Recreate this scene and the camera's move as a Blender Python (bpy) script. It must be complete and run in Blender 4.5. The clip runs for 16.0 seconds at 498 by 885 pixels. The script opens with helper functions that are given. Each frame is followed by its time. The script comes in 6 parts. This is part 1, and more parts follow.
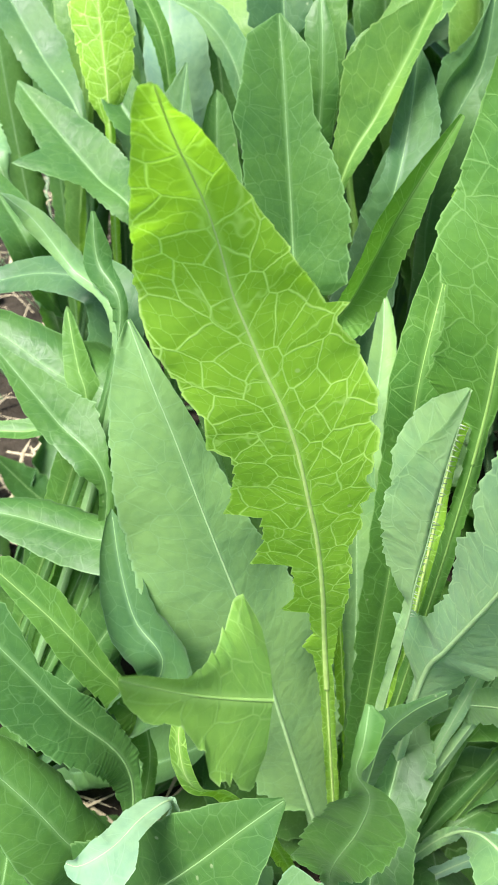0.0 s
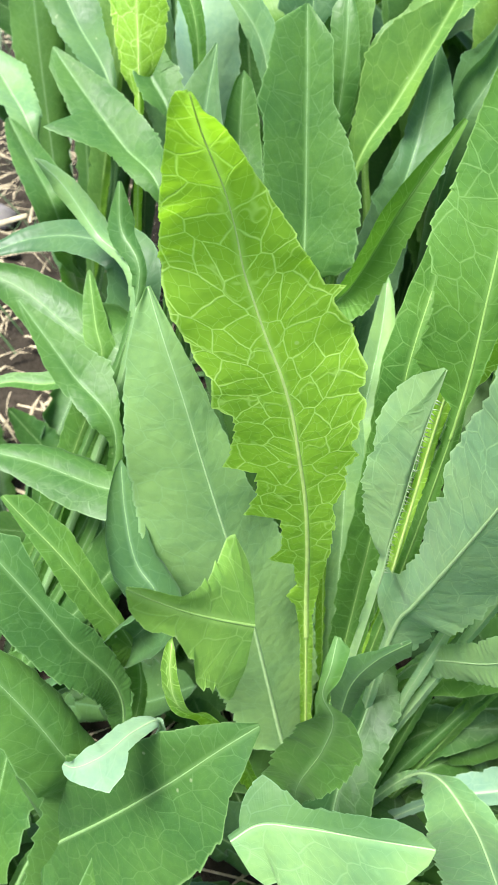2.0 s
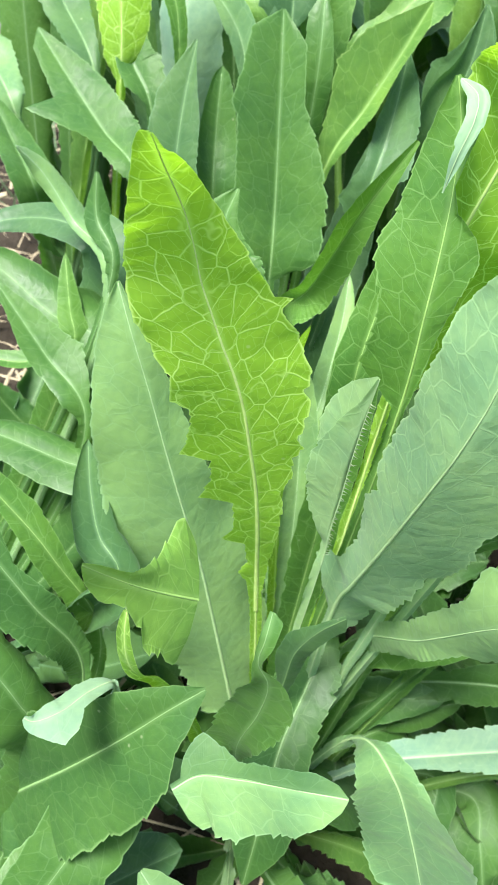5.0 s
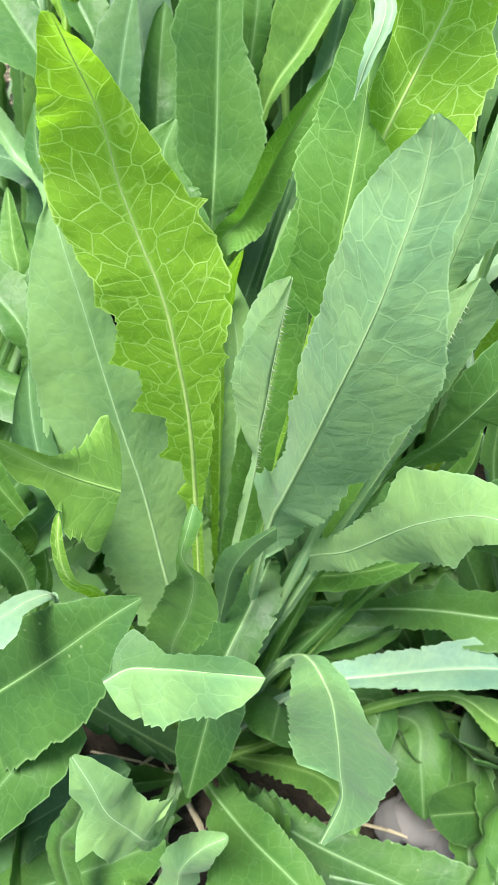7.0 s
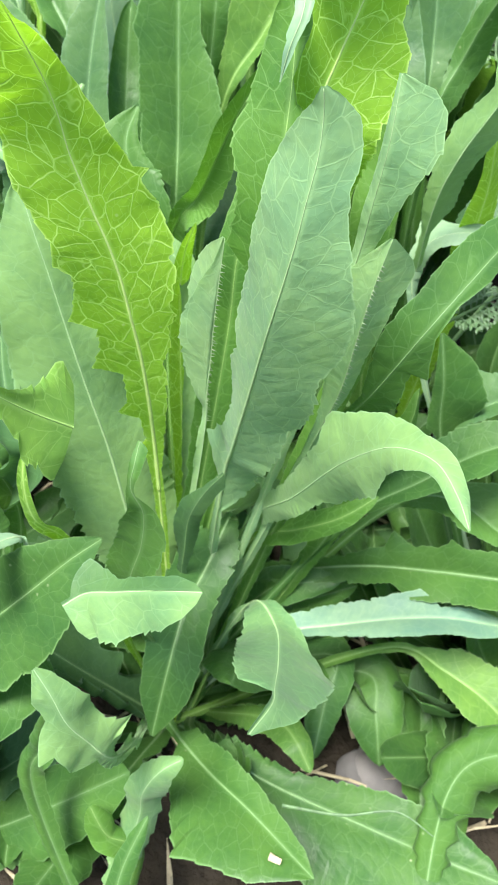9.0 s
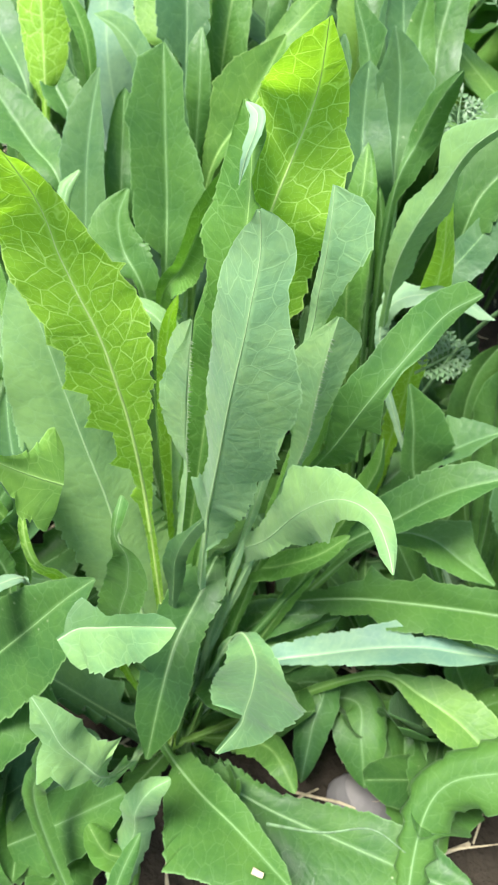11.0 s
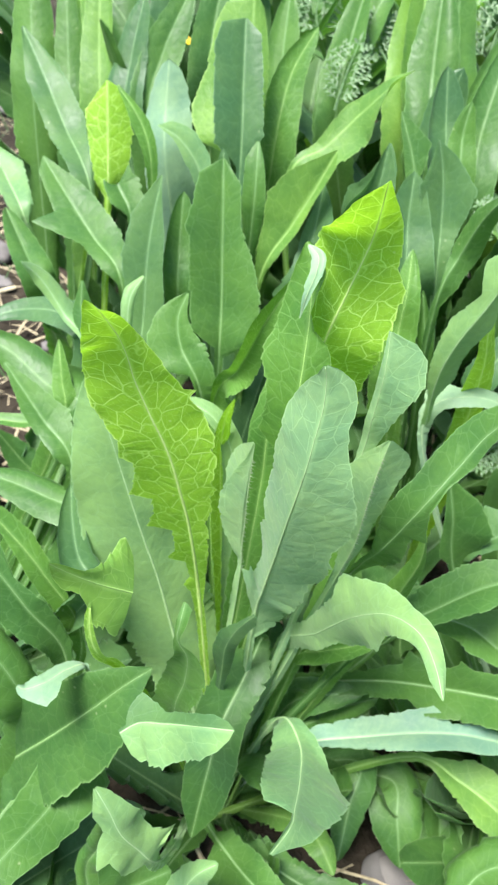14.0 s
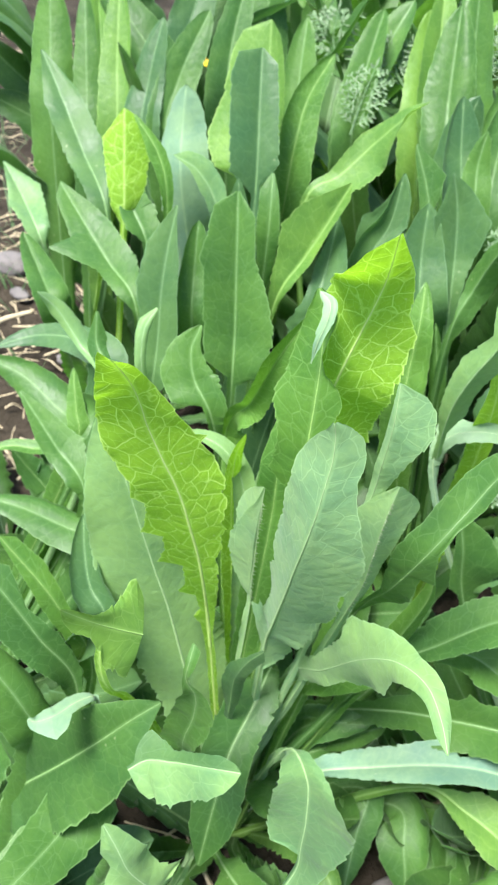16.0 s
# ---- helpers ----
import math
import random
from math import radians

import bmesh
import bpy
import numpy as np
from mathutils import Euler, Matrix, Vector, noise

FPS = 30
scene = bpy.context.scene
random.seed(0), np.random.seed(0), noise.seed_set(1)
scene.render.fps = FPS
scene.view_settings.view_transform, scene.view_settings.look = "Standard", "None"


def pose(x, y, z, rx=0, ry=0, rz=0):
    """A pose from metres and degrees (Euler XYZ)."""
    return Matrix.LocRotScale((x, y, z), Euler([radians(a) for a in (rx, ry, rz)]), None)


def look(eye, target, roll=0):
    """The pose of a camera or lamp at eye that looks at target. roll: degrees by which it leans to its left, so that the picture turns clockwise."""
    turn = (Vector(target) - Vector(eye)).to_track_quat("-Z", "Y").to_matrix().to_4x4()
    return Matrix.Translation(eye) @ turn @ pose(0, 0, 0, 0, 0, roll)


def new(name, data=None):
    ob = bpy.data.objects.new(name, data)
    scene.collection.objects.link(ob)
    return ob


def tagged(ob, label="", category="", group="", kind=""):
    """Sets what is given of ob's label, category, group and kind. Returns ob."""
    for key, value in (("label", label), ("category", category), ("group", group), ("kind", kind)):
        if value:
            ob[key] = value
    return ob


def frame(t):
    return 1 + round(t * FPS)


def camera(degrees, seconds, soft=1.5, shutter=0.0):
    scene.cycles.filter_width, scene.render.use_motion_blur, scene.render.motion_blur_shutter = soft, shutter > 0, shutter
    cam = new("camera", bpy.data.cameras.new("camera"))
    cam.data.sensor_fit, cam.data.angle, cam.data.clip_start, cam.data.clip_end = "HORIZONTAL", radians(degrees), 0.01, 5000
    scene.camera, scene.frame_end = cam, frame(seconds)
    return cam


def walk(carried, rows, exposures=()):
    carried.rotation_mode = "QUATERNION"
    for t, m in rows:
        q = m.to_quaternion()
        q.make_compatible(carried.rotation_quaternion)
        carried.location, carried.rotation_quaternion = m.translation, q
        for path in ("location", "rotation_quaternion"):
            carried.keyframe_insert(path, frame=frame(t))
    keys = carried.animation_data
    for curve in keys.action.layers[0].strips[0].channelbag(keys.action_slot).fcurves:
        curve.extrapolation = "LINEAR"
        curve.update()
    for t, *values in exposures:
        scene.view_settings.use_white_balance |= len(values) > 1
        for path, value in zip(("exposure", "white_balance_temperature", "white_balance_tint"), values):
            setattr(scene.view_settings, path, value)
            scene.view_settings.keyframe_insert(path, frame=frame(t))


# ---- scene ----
cam = camera(37.049, 16.0)
# a phone lens held close: a slight blur in front of and behind the plant
cam.data.dof.use_dof, cam.data.dof.focus_distance, cam.data.dof.aperture_fstop = True, 0.17, 62.0
# seconds, place, and the turn of the camera in degrees
PATH = [
    (0, 0, -0, 0.38, 49.998, -0.000, -0.000),
    (0.5, -0.00759, -0.00101, 0.39515, 49.702, -0.661, 0.970),
    (1, -0.01044, -0.00786, 0.38484, 49.313, -1.275, 1.598),
    (1.5, -0.00724, -0.01356, 0.38403, 48.603, -2.152, 2.206),
    (2, 0.00087, -0.01612, 0.39035, 47.808, -2.838, 2.772),
    (2.5, 0.00142, -0.01851, 0.39721, 47.055, -3.349, 3.043),
    (3, 0.0084, -0.02119, 0.3889, 46.703, -3.892, 3.078),
    (3.2, 0.00997, -0.02367, 0.3881, 46.603, -4.189, 3.111),
    (5.3, 0.00597, -0.02518, 0.40665, 45.242, -6.060, 3.032),
    (5.5, 0.00762, -0.02626, 0.40295, 44.970, -6.189, 2.801),
    (6, 0.0115, -0.03308, 0.39836, 44.657, -6.397, 2.258),
    (6.5, 0.02151, -0.0389, 0.39758, 44.391, -6.598, 1.787),
    (7, 0.02101, -0.04264, 0.39876, 44.170, -6.842, 1.512),
    (7.5, 0.01978, -0.0381, 0.40204, 43.899, -7.291, 1.268),
    (8, 0.02321, -0.03797, 0.40329, 43.894, -7.384, 1.182),
    (8.5, 0.02894, -0.04959, 0.39769, 44.113, -7.293, 1.055),
    (8.7, 0.03391, -0.0604, 0.40039, 44.229, -7.156, 1.080),
    (10.8, 0.04057, -0.08564, 0.43025, 46.065, -5.652, 1.391),
    (11, 0.04904, -0.08436, 0.4341, 46.392, -5.384, 1.580),
    (11.5, 0.05674, -0.08068, 0.44485, 47.693, -5.740, 1.403),
    (12, 0.06133, -0.09022, 0.46491, 48.730, -5.967, 1.305),
    (12.5, 0.07254, -0.09279, 0.4671, 49.303, -6.208, 1.326),
    (13, 0.05719, -0.08447, 0.46942, 49.235, -5.716, 2.150),
    (13.5, 0.03939, -0.08418, 0.4702, 48.999, -5.371, 2.938),
    (14, 0.03522, -0.08049, 0.46548, 48.755, -4.959, 3.874),
    (14.5, 0.03151, -0.08065, 0.47112, 48.858, -4.535, 4.620),
    (15, 0.03339, -0.07763, 0.48211, 49.039, -4.485, 4.893),
    (15.5, 0.03566, -0.07952, 0.48241, 48.931, -4.626, 5.045),
    (16, 0.03463, -0.07269, 0.47821, 48.708, -4.773, 5.122),
]
walk(cam, [(t, pose(x, y, z, rx, ry, rz)) for t, x, y, z, rx, ry, rz in PATH], [(0.0, 2.6), (16.0, 2.6)])
# ---- light ----
world = bpy.data.worlds.new("world")
scene.world = world
world.use_nodes = True
wn = world.node_tree
sky = wn.nodes.new("ShaderNodeTexSky")
sky.sky_type, sky.sun_disc = "NISHITA", False
SUN_ELEV, SUN_AZ = 68.0, -128.0     # a veiled sun, high behind the camera and to its left
sky.sun_elevation, sky.sun_rotation = radians(SUN_ELEV), radians(SUN_AZ)
sky.dust_density, sky.air_density = 2.0, 1.0
wn.nodes["Background"].inputs[1].default_value = 0.062
wn.links.new(sky.outputs[0], wn.nodes["Background"].inputs[0])
sun = new("sun", bpy.data.lights.new("sun", "SUN"))
sun.data.energy, sun.data.angle, sun.data.color = 2.2, radians(20.0), (0.99, 0.98, 0.95)
toward = Vector((math.sin(radians(SUN_AZ)) * math.cos(radians(SUN_ELEV)), math.cos(radians(SUN_AZ)) * math.cos(radians(SUN_ELEV)), math.sin(radians(SUN_ELEV))))
sun.matrix_world = look(tuple(toward * 6), (0, 0, 0))


# ---- materials ----
def nodes_of(name):
    m = bpy.data.materials.new(name)
    m.use_nodes = True
    nt = m.node_tree
    return m, nt, nt.nodes, nt.links


def math_node(nt, op, a, b=None, clamp=False):
    n = nt.nodes.new("ShaderNodeMath")
    n.operation, n.use_clamp = op, clamp
    for i, v in enumerate((a, b)):
        if v is None:
            continue
        if isinstance(v, (int, float)):
            n.inputs[i].default_value = v
        else:
            nt.links.new(v, n.inputs[i])
    return n.outputs[0]


def mix_color(nt, fac, a, b, mode="MIX"):
    n = nt.nodes.new("ShaderNodeMix")
    n.data_type, n.blend_type = "RGBA", mode
    for i, v in ((0, fac), (6, a), (7, b)):
        if isinstance(v, (int, float)):
            n.inputs[i].default_value = v
        elif isinstance(v, tuple):
            n.inputs[i].default_value = (*v, 1)
        else:
            nt.links.new(v, n.inputs[i])
    return n.outputs[2]


def ramp(nt, value, lo, hi, a=0.0, b=1.0):
    n = nt.nodes.new("ShaderNodeMapRange")
    n.interpolation_type = "SMOOTHSTEP"
    nt.links.new(value, n.inputs[0])
    for i, v in zip((1, 2, 3, 4), (lo, hi, a, b)):
        n.inputs[i].default_value = v
    return n.outputs[0]


def leaf_material(name, face, vein, through_colour, vein_strength, rough=0.46, clear=0.33, bloom=0.03):
    """A living leaf blade: green skin with a pale net of veins, quilted between them, waxy, letting light through."""
    m, nt, nodes, links = nodes_of(name)
    face = (face[0] * 0.985, face[1], face[2] * 0.96)
    for n in list(nodes):
        nodes.remove(n)
    out = nodes.new("ShaderNodeOutputMaterial")
    uv = nodes.new("ShaderNodeUVMap")
    uv.uv_map = "blade"
    sep = nodes.new("ShaderNodeSeparateXYZ")
    links.new(uv.outputs[0], sep.inputs[0])
    along, across = sep.outputs[0], sep.outputs[1]
    side = math_node(nt, "ABSOLUTE", across)
    # veins leave the midrib slantwise towards the tip
    slant = math_node(nt, "SUBTRACT", along, math_node(nt, "MULTIPLY", side, 0.55))
    info = nodes.new("ShaderNodeObjectInfo")
    shift = math_node(nt, "MULTIPLY", info.outputs["Random"], 3.0)
    net = nodes.new("ShaderNodeCombineXYZ")
    links.new(math_node(nt, "ADD", math_node(nt, "MULTIPLY", slant, 0.95), shift), net.inputs[0])
    links.new(math_node(nt, "MULTIPLY", across, 0.9), net.inputs[1])
    warp = nodes.new("ShaderNodeTexNoise")
    warp.inputs["Scale"].default_value = 120
    links.new(net.outputs[0], warp.inputs["Vector"])
    bent = nodes.new("ShaderNodeVectorMath")
    bent.operation = "MULTIPLY_ADD"
    links.new(warp.outputs["Color"], bent.inputs[0])
    bent.inputs[1].default_value = (0.0026, 0.0026, 0)
    links.new(net.outputs[0], bent.inputs[2])
    lines = []
    for scale, width in ((160, 0.042), (390, 0.05)):
        v = nodes.new("ShaderNodeTexVoronoi")
        v.voronoi_dimensions, v.feature = "2D", "DISTANCE_TO_EDGE"
        v.inputs["Scale"].default_value = scale
        links.new(bent.outputs[0], v.inputs["Vector"])
        lines.append((v.outputs["Distance"], ramp(nt, v.outputs["Distance"], 0.0, width, 1.0, 0.0)))
    coarse, fine = lines
    vein_mask = math_node(nt, "MAXIMUM", coarse[1], math_node(nt, "MULTIPLY", fine[1], 0.34))
    # side veins that run from the midrib to the margin in even steps
    comb = math_node(nt, "ADD", math_node(nt, "MULTIPLY", math_node(nt, "SUBTRACT", along, math_node(nt, "MULTIPLY", side, 0.75)), 62.0), math_node(nt, "MULTIPLY", warp.outputs[0], 1.1))
    comb = math_node(nt, "ABSOLUTE", math_node(nt, "SUBTRACT", math_node(nt, "FRACT", comb), 0.5))
    vein_mask = math_node(nt, "MAXIMUM", vein_mask, math_node(nt, "MULTIPLY", ramp(nt, comb, 0.0, 0.035, 1.0, 0.0), 0.55))
    rim_uv = nodes.new("ShaderNodeUVMap")
    rim_uv.uv_map = "rim"
    rim_sep = nodes.new("ShaderNodeSeparateXYZ")
    links.new(rim_uv.outputs[0], rim_sep.inputs[0])
    rim = ramp(nt, rim_sep.outputs[1], 0.955, 0.99)
    # large soft patches and fine mottling
    tex = nodes.new("ShaderNodeTexCoord")
    patch = nodes.new("ShaderNodeTexNoise")
    patch.inputs["Scale"].default_value, patch.inputs["Detail"].default_value = 44, 4
    links.new(tex.outputs["Object"], patch.inputs["Vector"])
    mott = nodes.new("ShaderNodeTexNoise")
    mott.inputs["Scale"].default_value, mott.inputs["Detail"].default_value = 420, 3
    links.new(tex.outputs["Object"], mott.inputs["Vector"])
    tone = math_node(nt, "ADD", math_node(nt, "MULTIPLY", patch.outputs[0], 0.62), math_node(nt, "MULTIPLY", mott.outputs[0], 0.22))
    tone = math_node(nt, "ADD", tone, math_node(nt, "MULTIPLY", info.outputs["Random"], 0.2))
    dark = (face[0] * 0.66, face[1] * 0.76, face[2] * 0.95)
    light = (face[0] * 1.34, face[1] * 1.22, face[2] * 1.12)
    colour = mix_color(nt, ramp(nt, tone, 0.27, 0.77), dark, light)
    band = ramp(nt, side, 0.0002, 0.0016, 1.0, 0.0)
    veined = math_node(nt, "MAXIMUM", math_node(nt, "MULTIPLY", vein_mask, vein_strength), math_node(nt, "MULTIPLY", band, 0.45))
    colour = mix_color(nt, veined, colour, vein)
    # light caught along the leaf's edge, painted as a paler margin
    colour = mix_color(nt, math_node(nt, "MULTIPLY", rim, 0.75), colour, tuple(c * 1.15 for c in vein))
    # sparse pale flecks and brown specks
    fleck = nodes.new("ShaderNodeTexVoronoi")
    fleck.inputs["Scale"].default_value = 160
    links.new(tex.outputs["Object"], fleck.inputs["Vector"])
    spot = math_node(nt, "MULTIPLY", ramp(nt, fleck.outputs["Distance"], 0.06, 0.11, 1.0, 0.0), ramp(nt, patch.outputs[0], 0.56, 0.64))
    colour = mix_color(nt, math_node(nt, "MULTIPLY", spot, 0.35), colour, (0.55, 0.6, 0.35))
    tcol = mix_color(nt, ramp(nt, tone, 0.3, 0.8), tuple(c * 0.82 for c in through_colour), tuple(min(1, c * 1.15) for c in through_colour))
    tcol = mix_color(nt, math_node(nt, "MULTIPLY", veined, 0.7), tcol, tuple(min(1, c * 1.5 + 0.08) for c in through_colour))
    height = math_node(nt, "ADD", math_node(nt, "MULTIPLY", ramp(nt, coarse[0], 0.0, 0.35), 0.9), math_node(nt, "MULTIPLY", vein_mask, 0.55))
    height = math_node(nt, "ADD", height, math_node(nt, "MULTIPLY", mott.outputs[0], 0.25))
    crinkle = nodes.new("ShaderNodeTexNoise")
    crinkle.inputs["Scale"].default_value, crinkle.inputs["Detail"].default_value = 130, 3
    links.new(tex.outputs["Object"], crinkle.inputs["Vector"])
    soft = nodes.new("ShaderNodeBump")
    soft.inputs["Strength"].default_value, soft.inputs["Distance"].default_value = 0.3, 0.0018
    links.new(crinkle.outputs[0], soft.inputs["Height"])
    bump = nodes.new("ShaderNodeBump")
    bump.inputs["Strength"].default_value, bump.inputs["Distance"].default_value = 0.16 * vein_strength + 0.05, 0.0009
    links.new(soft.outputs[0], bump.inputs["Normal"])
    links.new(height, bump.inputs["Height"])
    skin = nodes.new("ShaderNodeBsdfPrincipled")
    links.new(colour, skin.inputs["Base Color"])
    links.new(ramp(nt, patch.outputs[0], 0.3, 0.7, rough - 0.06, rough + 0.1), skin.inputs["Roughness"])
    skin.inputs["Specular IOR Level"].default_value = 0.26
    skin.inputs["Sheen Weight"].default_value = bloom
    skin.inputs["Sheen Roughness"].default_value = 0.5
    links.new(bump.outputs[0], skin.inputs["Normal"])
    glow = nodes.new("ShaderNodeBsdfTranslucent")
    links.new(tcol, glow.inputs[0])
    links.new(bump.outputs[0], glow.inputs["Normal"])
    both = nodes.new("ShaderNodeMixShader")
    both.inputs[0].default_value = clear
    links.new(skin.outputs[0], both.inputs[1])
    links.new(glow.outputs[0], both.inputs[2])
    links.new(both.outputs[0], out.inputs[0])
    return m


LEAF = {
    # backlight glow is put into this brighter, yellower face colour; the sun is frontal
    "bright": leaf_material("leaf_yellow_backlight", (0.178, 0.345, 0.032), (0.46, 0.65, 0.18), (0.30, 0.58, 0.018), 0.85, clear=0.45),
    "midbright": leaf_material("leaf_fresh_green", (0.074, 0.176, 0.028), (0.17, 0.30, 0.09), (0.13, 0.33, 0.020), 0.5, clear=0.34),
    "mid": leaf_material("leaf_green", (0.053, 0.132, 0.025), (0.13, 0.24, 0.085), (0.085, 0.24, 0.020), 0.32, clear=0.3),
    # lighter lemon colour stands in for light shining through from behind
    "lemon": leaf_material("leaf_lemon_backlight", (0.108, 0.222, 0.038), (0.22, 0.35, 0.10), (0.19, 0.40, 0.038), 0.36, clear=0.34),
    "blue": leaf_material("leaf_blue_green", (0.053, 0.122, 0.037), (0.10, 0.19, 0.09), (0.07, 0.20, 0.030), 0.28, clear=0.26),
    "dark": leaf_material("leaf_deep_green", (0.041, 0.106, 0.020), (0.11, 0.20, 0.065), (0.07, 0.21, 0.014), 0.3, clear=0.27),
    "pale": leaf_material("leaf_pale_waxy", (0.152, 0.278, 0.098), (0.21, 0.35, 0.16), (0.15, 0.34, 0.055), 0.34, clear=0.34, bloom=0.08),
    "under": leaf_material("leaf_glaucous_underside", (0.235, 0.390, 0.160), (0.31, 0.48, 0.22), (0.22, 0.42, 0.085), 0.5, clear=0.36, bloom=0.1),
    # waxy bloom, plus the pale highlight of the sky painted into the face colour
    "white": leaf_material("leaf_bloom_skylight", (0.180, 0.300, 0.172), (0.25, 0.38, 0.22), (0.16, 0.32, 0.08), 0.2, bloom=0.15),
}
LABEL = {
    "bright": "yellow-green lettuce leaf with raised veins, backlight put into its colour", "midbright": "fresh green toothed lettuce leaf", "mid": "green toothed lettuce leaf",
    "lemon": "lemon green leaf with light from behind put into its colour", "blue": "dull blue-green lettuce leaf, also used as a shadow shape", "dark": "deep green smooth lettuce leaf",
    "pale": "pale waxy green leaf", "under": "pale glaucous underside of an upright leaf", "white": "pale green leaf with waxy bloom, skylight put into its silvery colour"}


def plain_leaf(name, face, clear=0.35, rough=0.46, scale=300, vary=0.25):
    m, nt, nodes, links = nodes_of(name)
    skin = nodes["Principled BSDF"]
    noise_tex = nodes.new("ShaderNodeTexNoise")
    noise_tex.inputs["Scale"].default_value, noise_tex.inputs["Detail"].default_value = scale, 4
    tex = nodes.new("ShaderNodeTexCoord")
    links.new(tex.outputs["Object"], noise_tex.inputs["Vector"])
    colour = mix_color(nt, ramp(nt, noise_tex.outputs[0], 0.3, 0.7), tuple(c * (1 - vary) for c in face), tuple(min(1, c * (1 + vary)) for c in face))
    links.new(colour, skin.inputs["Base Color"])
    skin.inputs["Roughness"].default_value = rough
    glow = nodes.new("ShaderNodeBsdfTranslucent")
    links.new(colour, glow.inputs[0])
    both = nodes.new("ShaderNodeMixShader")
    both.inputs[0].default_value = clear
    links.new(skin.outputs[0], both.inputs[1])
    links.new(glow.outputs[0], both.inputs[2])
    links.new(both.outputs[0], nodes["Material Output"].inputs[0])
    return m


RIB = {"bright": plain_leaf("midrib_yellow", (0.46, 0.62, 0.18), 0.12, vary=0.08), "fresh": plain_leaf("midrib_fresh", (0.24, 0.40, 0.10), 0.12, vary=0.08), "waxy": plain_leaf("midrib_waxy", (0.30, 0.45, 0.20), 0.12, vary=0.08), "white": plain_leaf("midrib_white", (0.30, 0.43, 0.21), 0.12, vary=0.08), "pale": plain_leaf("midrib_pale", (0.155, 0.275, 0.095), 0.12, vary=0.08)}
RIB_OF = {"bright": "bright", "midbright": "fresh", "lemon": "fresh", "pale": "waxy", "under": "waxy", "white": "white"}
FERN = plain_leaf("feathery_green", (0.115, 0.205, 0.085))
DRY = plain_leaf("dry_leaf_brown", (0.22, 0.15, 0.07), 0.3, 0.8, 120)
STRAW = plain_leaf("straw", (0.36, 0.30, 0.19), 0.1, 0.8, 200)
PETAL = plain_leaf("yellow_petal", (0.85, 0.55, 0.02), 0.4, 0.6, 200)
HAIR = plain_leaf("leaf_bristle", (0.45, 0.53, 0.33), 0.3)


def soil_material():
    m, nt, nodes, links = nodes_of("soil")
    skin = nodes["Principled BSDF"]
    tex = nodes.new("ShaderNodeTexCoord")
    big = nodes.new("ShaderNodeTexNoise")
    big.inputs["Scale"].default_value, big.inputs["Detail"].default_value = 9, 6
    fine = nodes.new("ShaderNodeTexNoise")
    fine.inputs["Scale"].default_value, fine.inputs["Detail"].default_value = 140, 6
    for n in (big, fine):
        links.new(tex.outputs["Object"], n.inputs["Vector"])
    colour = mix_color(nt, ramp(nt, big.outputs[0], 0.35, 0.65), (0.016, 0.013, 0.009), (0.050, 0.040, 0.029))
    colour = mix_color(nt, ramp(nt, fine.outputs[0], 0.4, 0.7), mix_color(nt, 0.5, colour, (0.022, 0.018, 0.012)), colour)
    links.new(colour, skin.inputs["Base Color"])
    skin.inputs["Roughness"].default_value = 0.95
    skin.inputs["Specular IOR Level"].default_value = 0.1
    bump = nodes.new("ShaderNodeBump")
    bump.inputs["Distance"].default_value = 0.006
    links.new(fine.outputs[0], bump.inputs["Height"])
    links.new(bump.outputs[0], skin.inputs["Normal"])
    return m


def stone_material():
    m, nt, nodes, links = nodes_of("stone_grey")
    skin = nodes["Principled BSDF"]
    info = nodes.new("ShaderNodeObjectInfo")
    tex = nodes.new("ShaderNodeTexCoord")
    fine = nodes.new("ShaderNodeTexNoise")
    fine.inputs["Scale"].default_value, fine.inputs["Detail"].default_value = 130, 6
    links.new(tex.outputs["Object"], fine.inputs["Vector"])
    colour = mix_color(nt, info.outputs["Random"], (0.10, 0.095, 0.09), (0.17, 0.15, 0.14))
    colour = mix_color(nt, ramp(nt, fine.outputs[0], 0.35, 0.7), mix_color(nt, 0.5, colour, (0.1, 0.09, 0.09)), colour)
    links.new(colour, skin.inputs["Base Color"])
    skin.inputs["Roughness"].default_value = 0.85
    bump = nodes.new("ShaderNodeBump")
    bump.inputs["Distance"].default_value, bump.inputs["Strength"].default_value = 0.002, 0.6
    links.new(fine.outputs[0], bump.inputs["Height"])
    links.new(bump.outputs[0], skin.inputs["Normal"])
    return m


SOIL, STONE = soil_material(), stone_material()


# ---- building helpers ----
def mesh_of(name, verts, faces, material, smooth=True):
    me = bpy.data.meshes.new(name)
    me.from_pydata(verts, [], faces)
    me.materials.append(material)
    if smooth:
        me.polygons.foreach_set("use_smooth", [True] * len(me.polygons))
    me.update()
    return me


def part(name, me, parent, label=""):
    ob = new(name, me)
    ob.parent = parent
    if parent.type == "EMPTY":
        ob.matrix_parent_inverse = Matrix.Translation(-parent.location)
    if label:
        tagged(ob, label)
    return ob


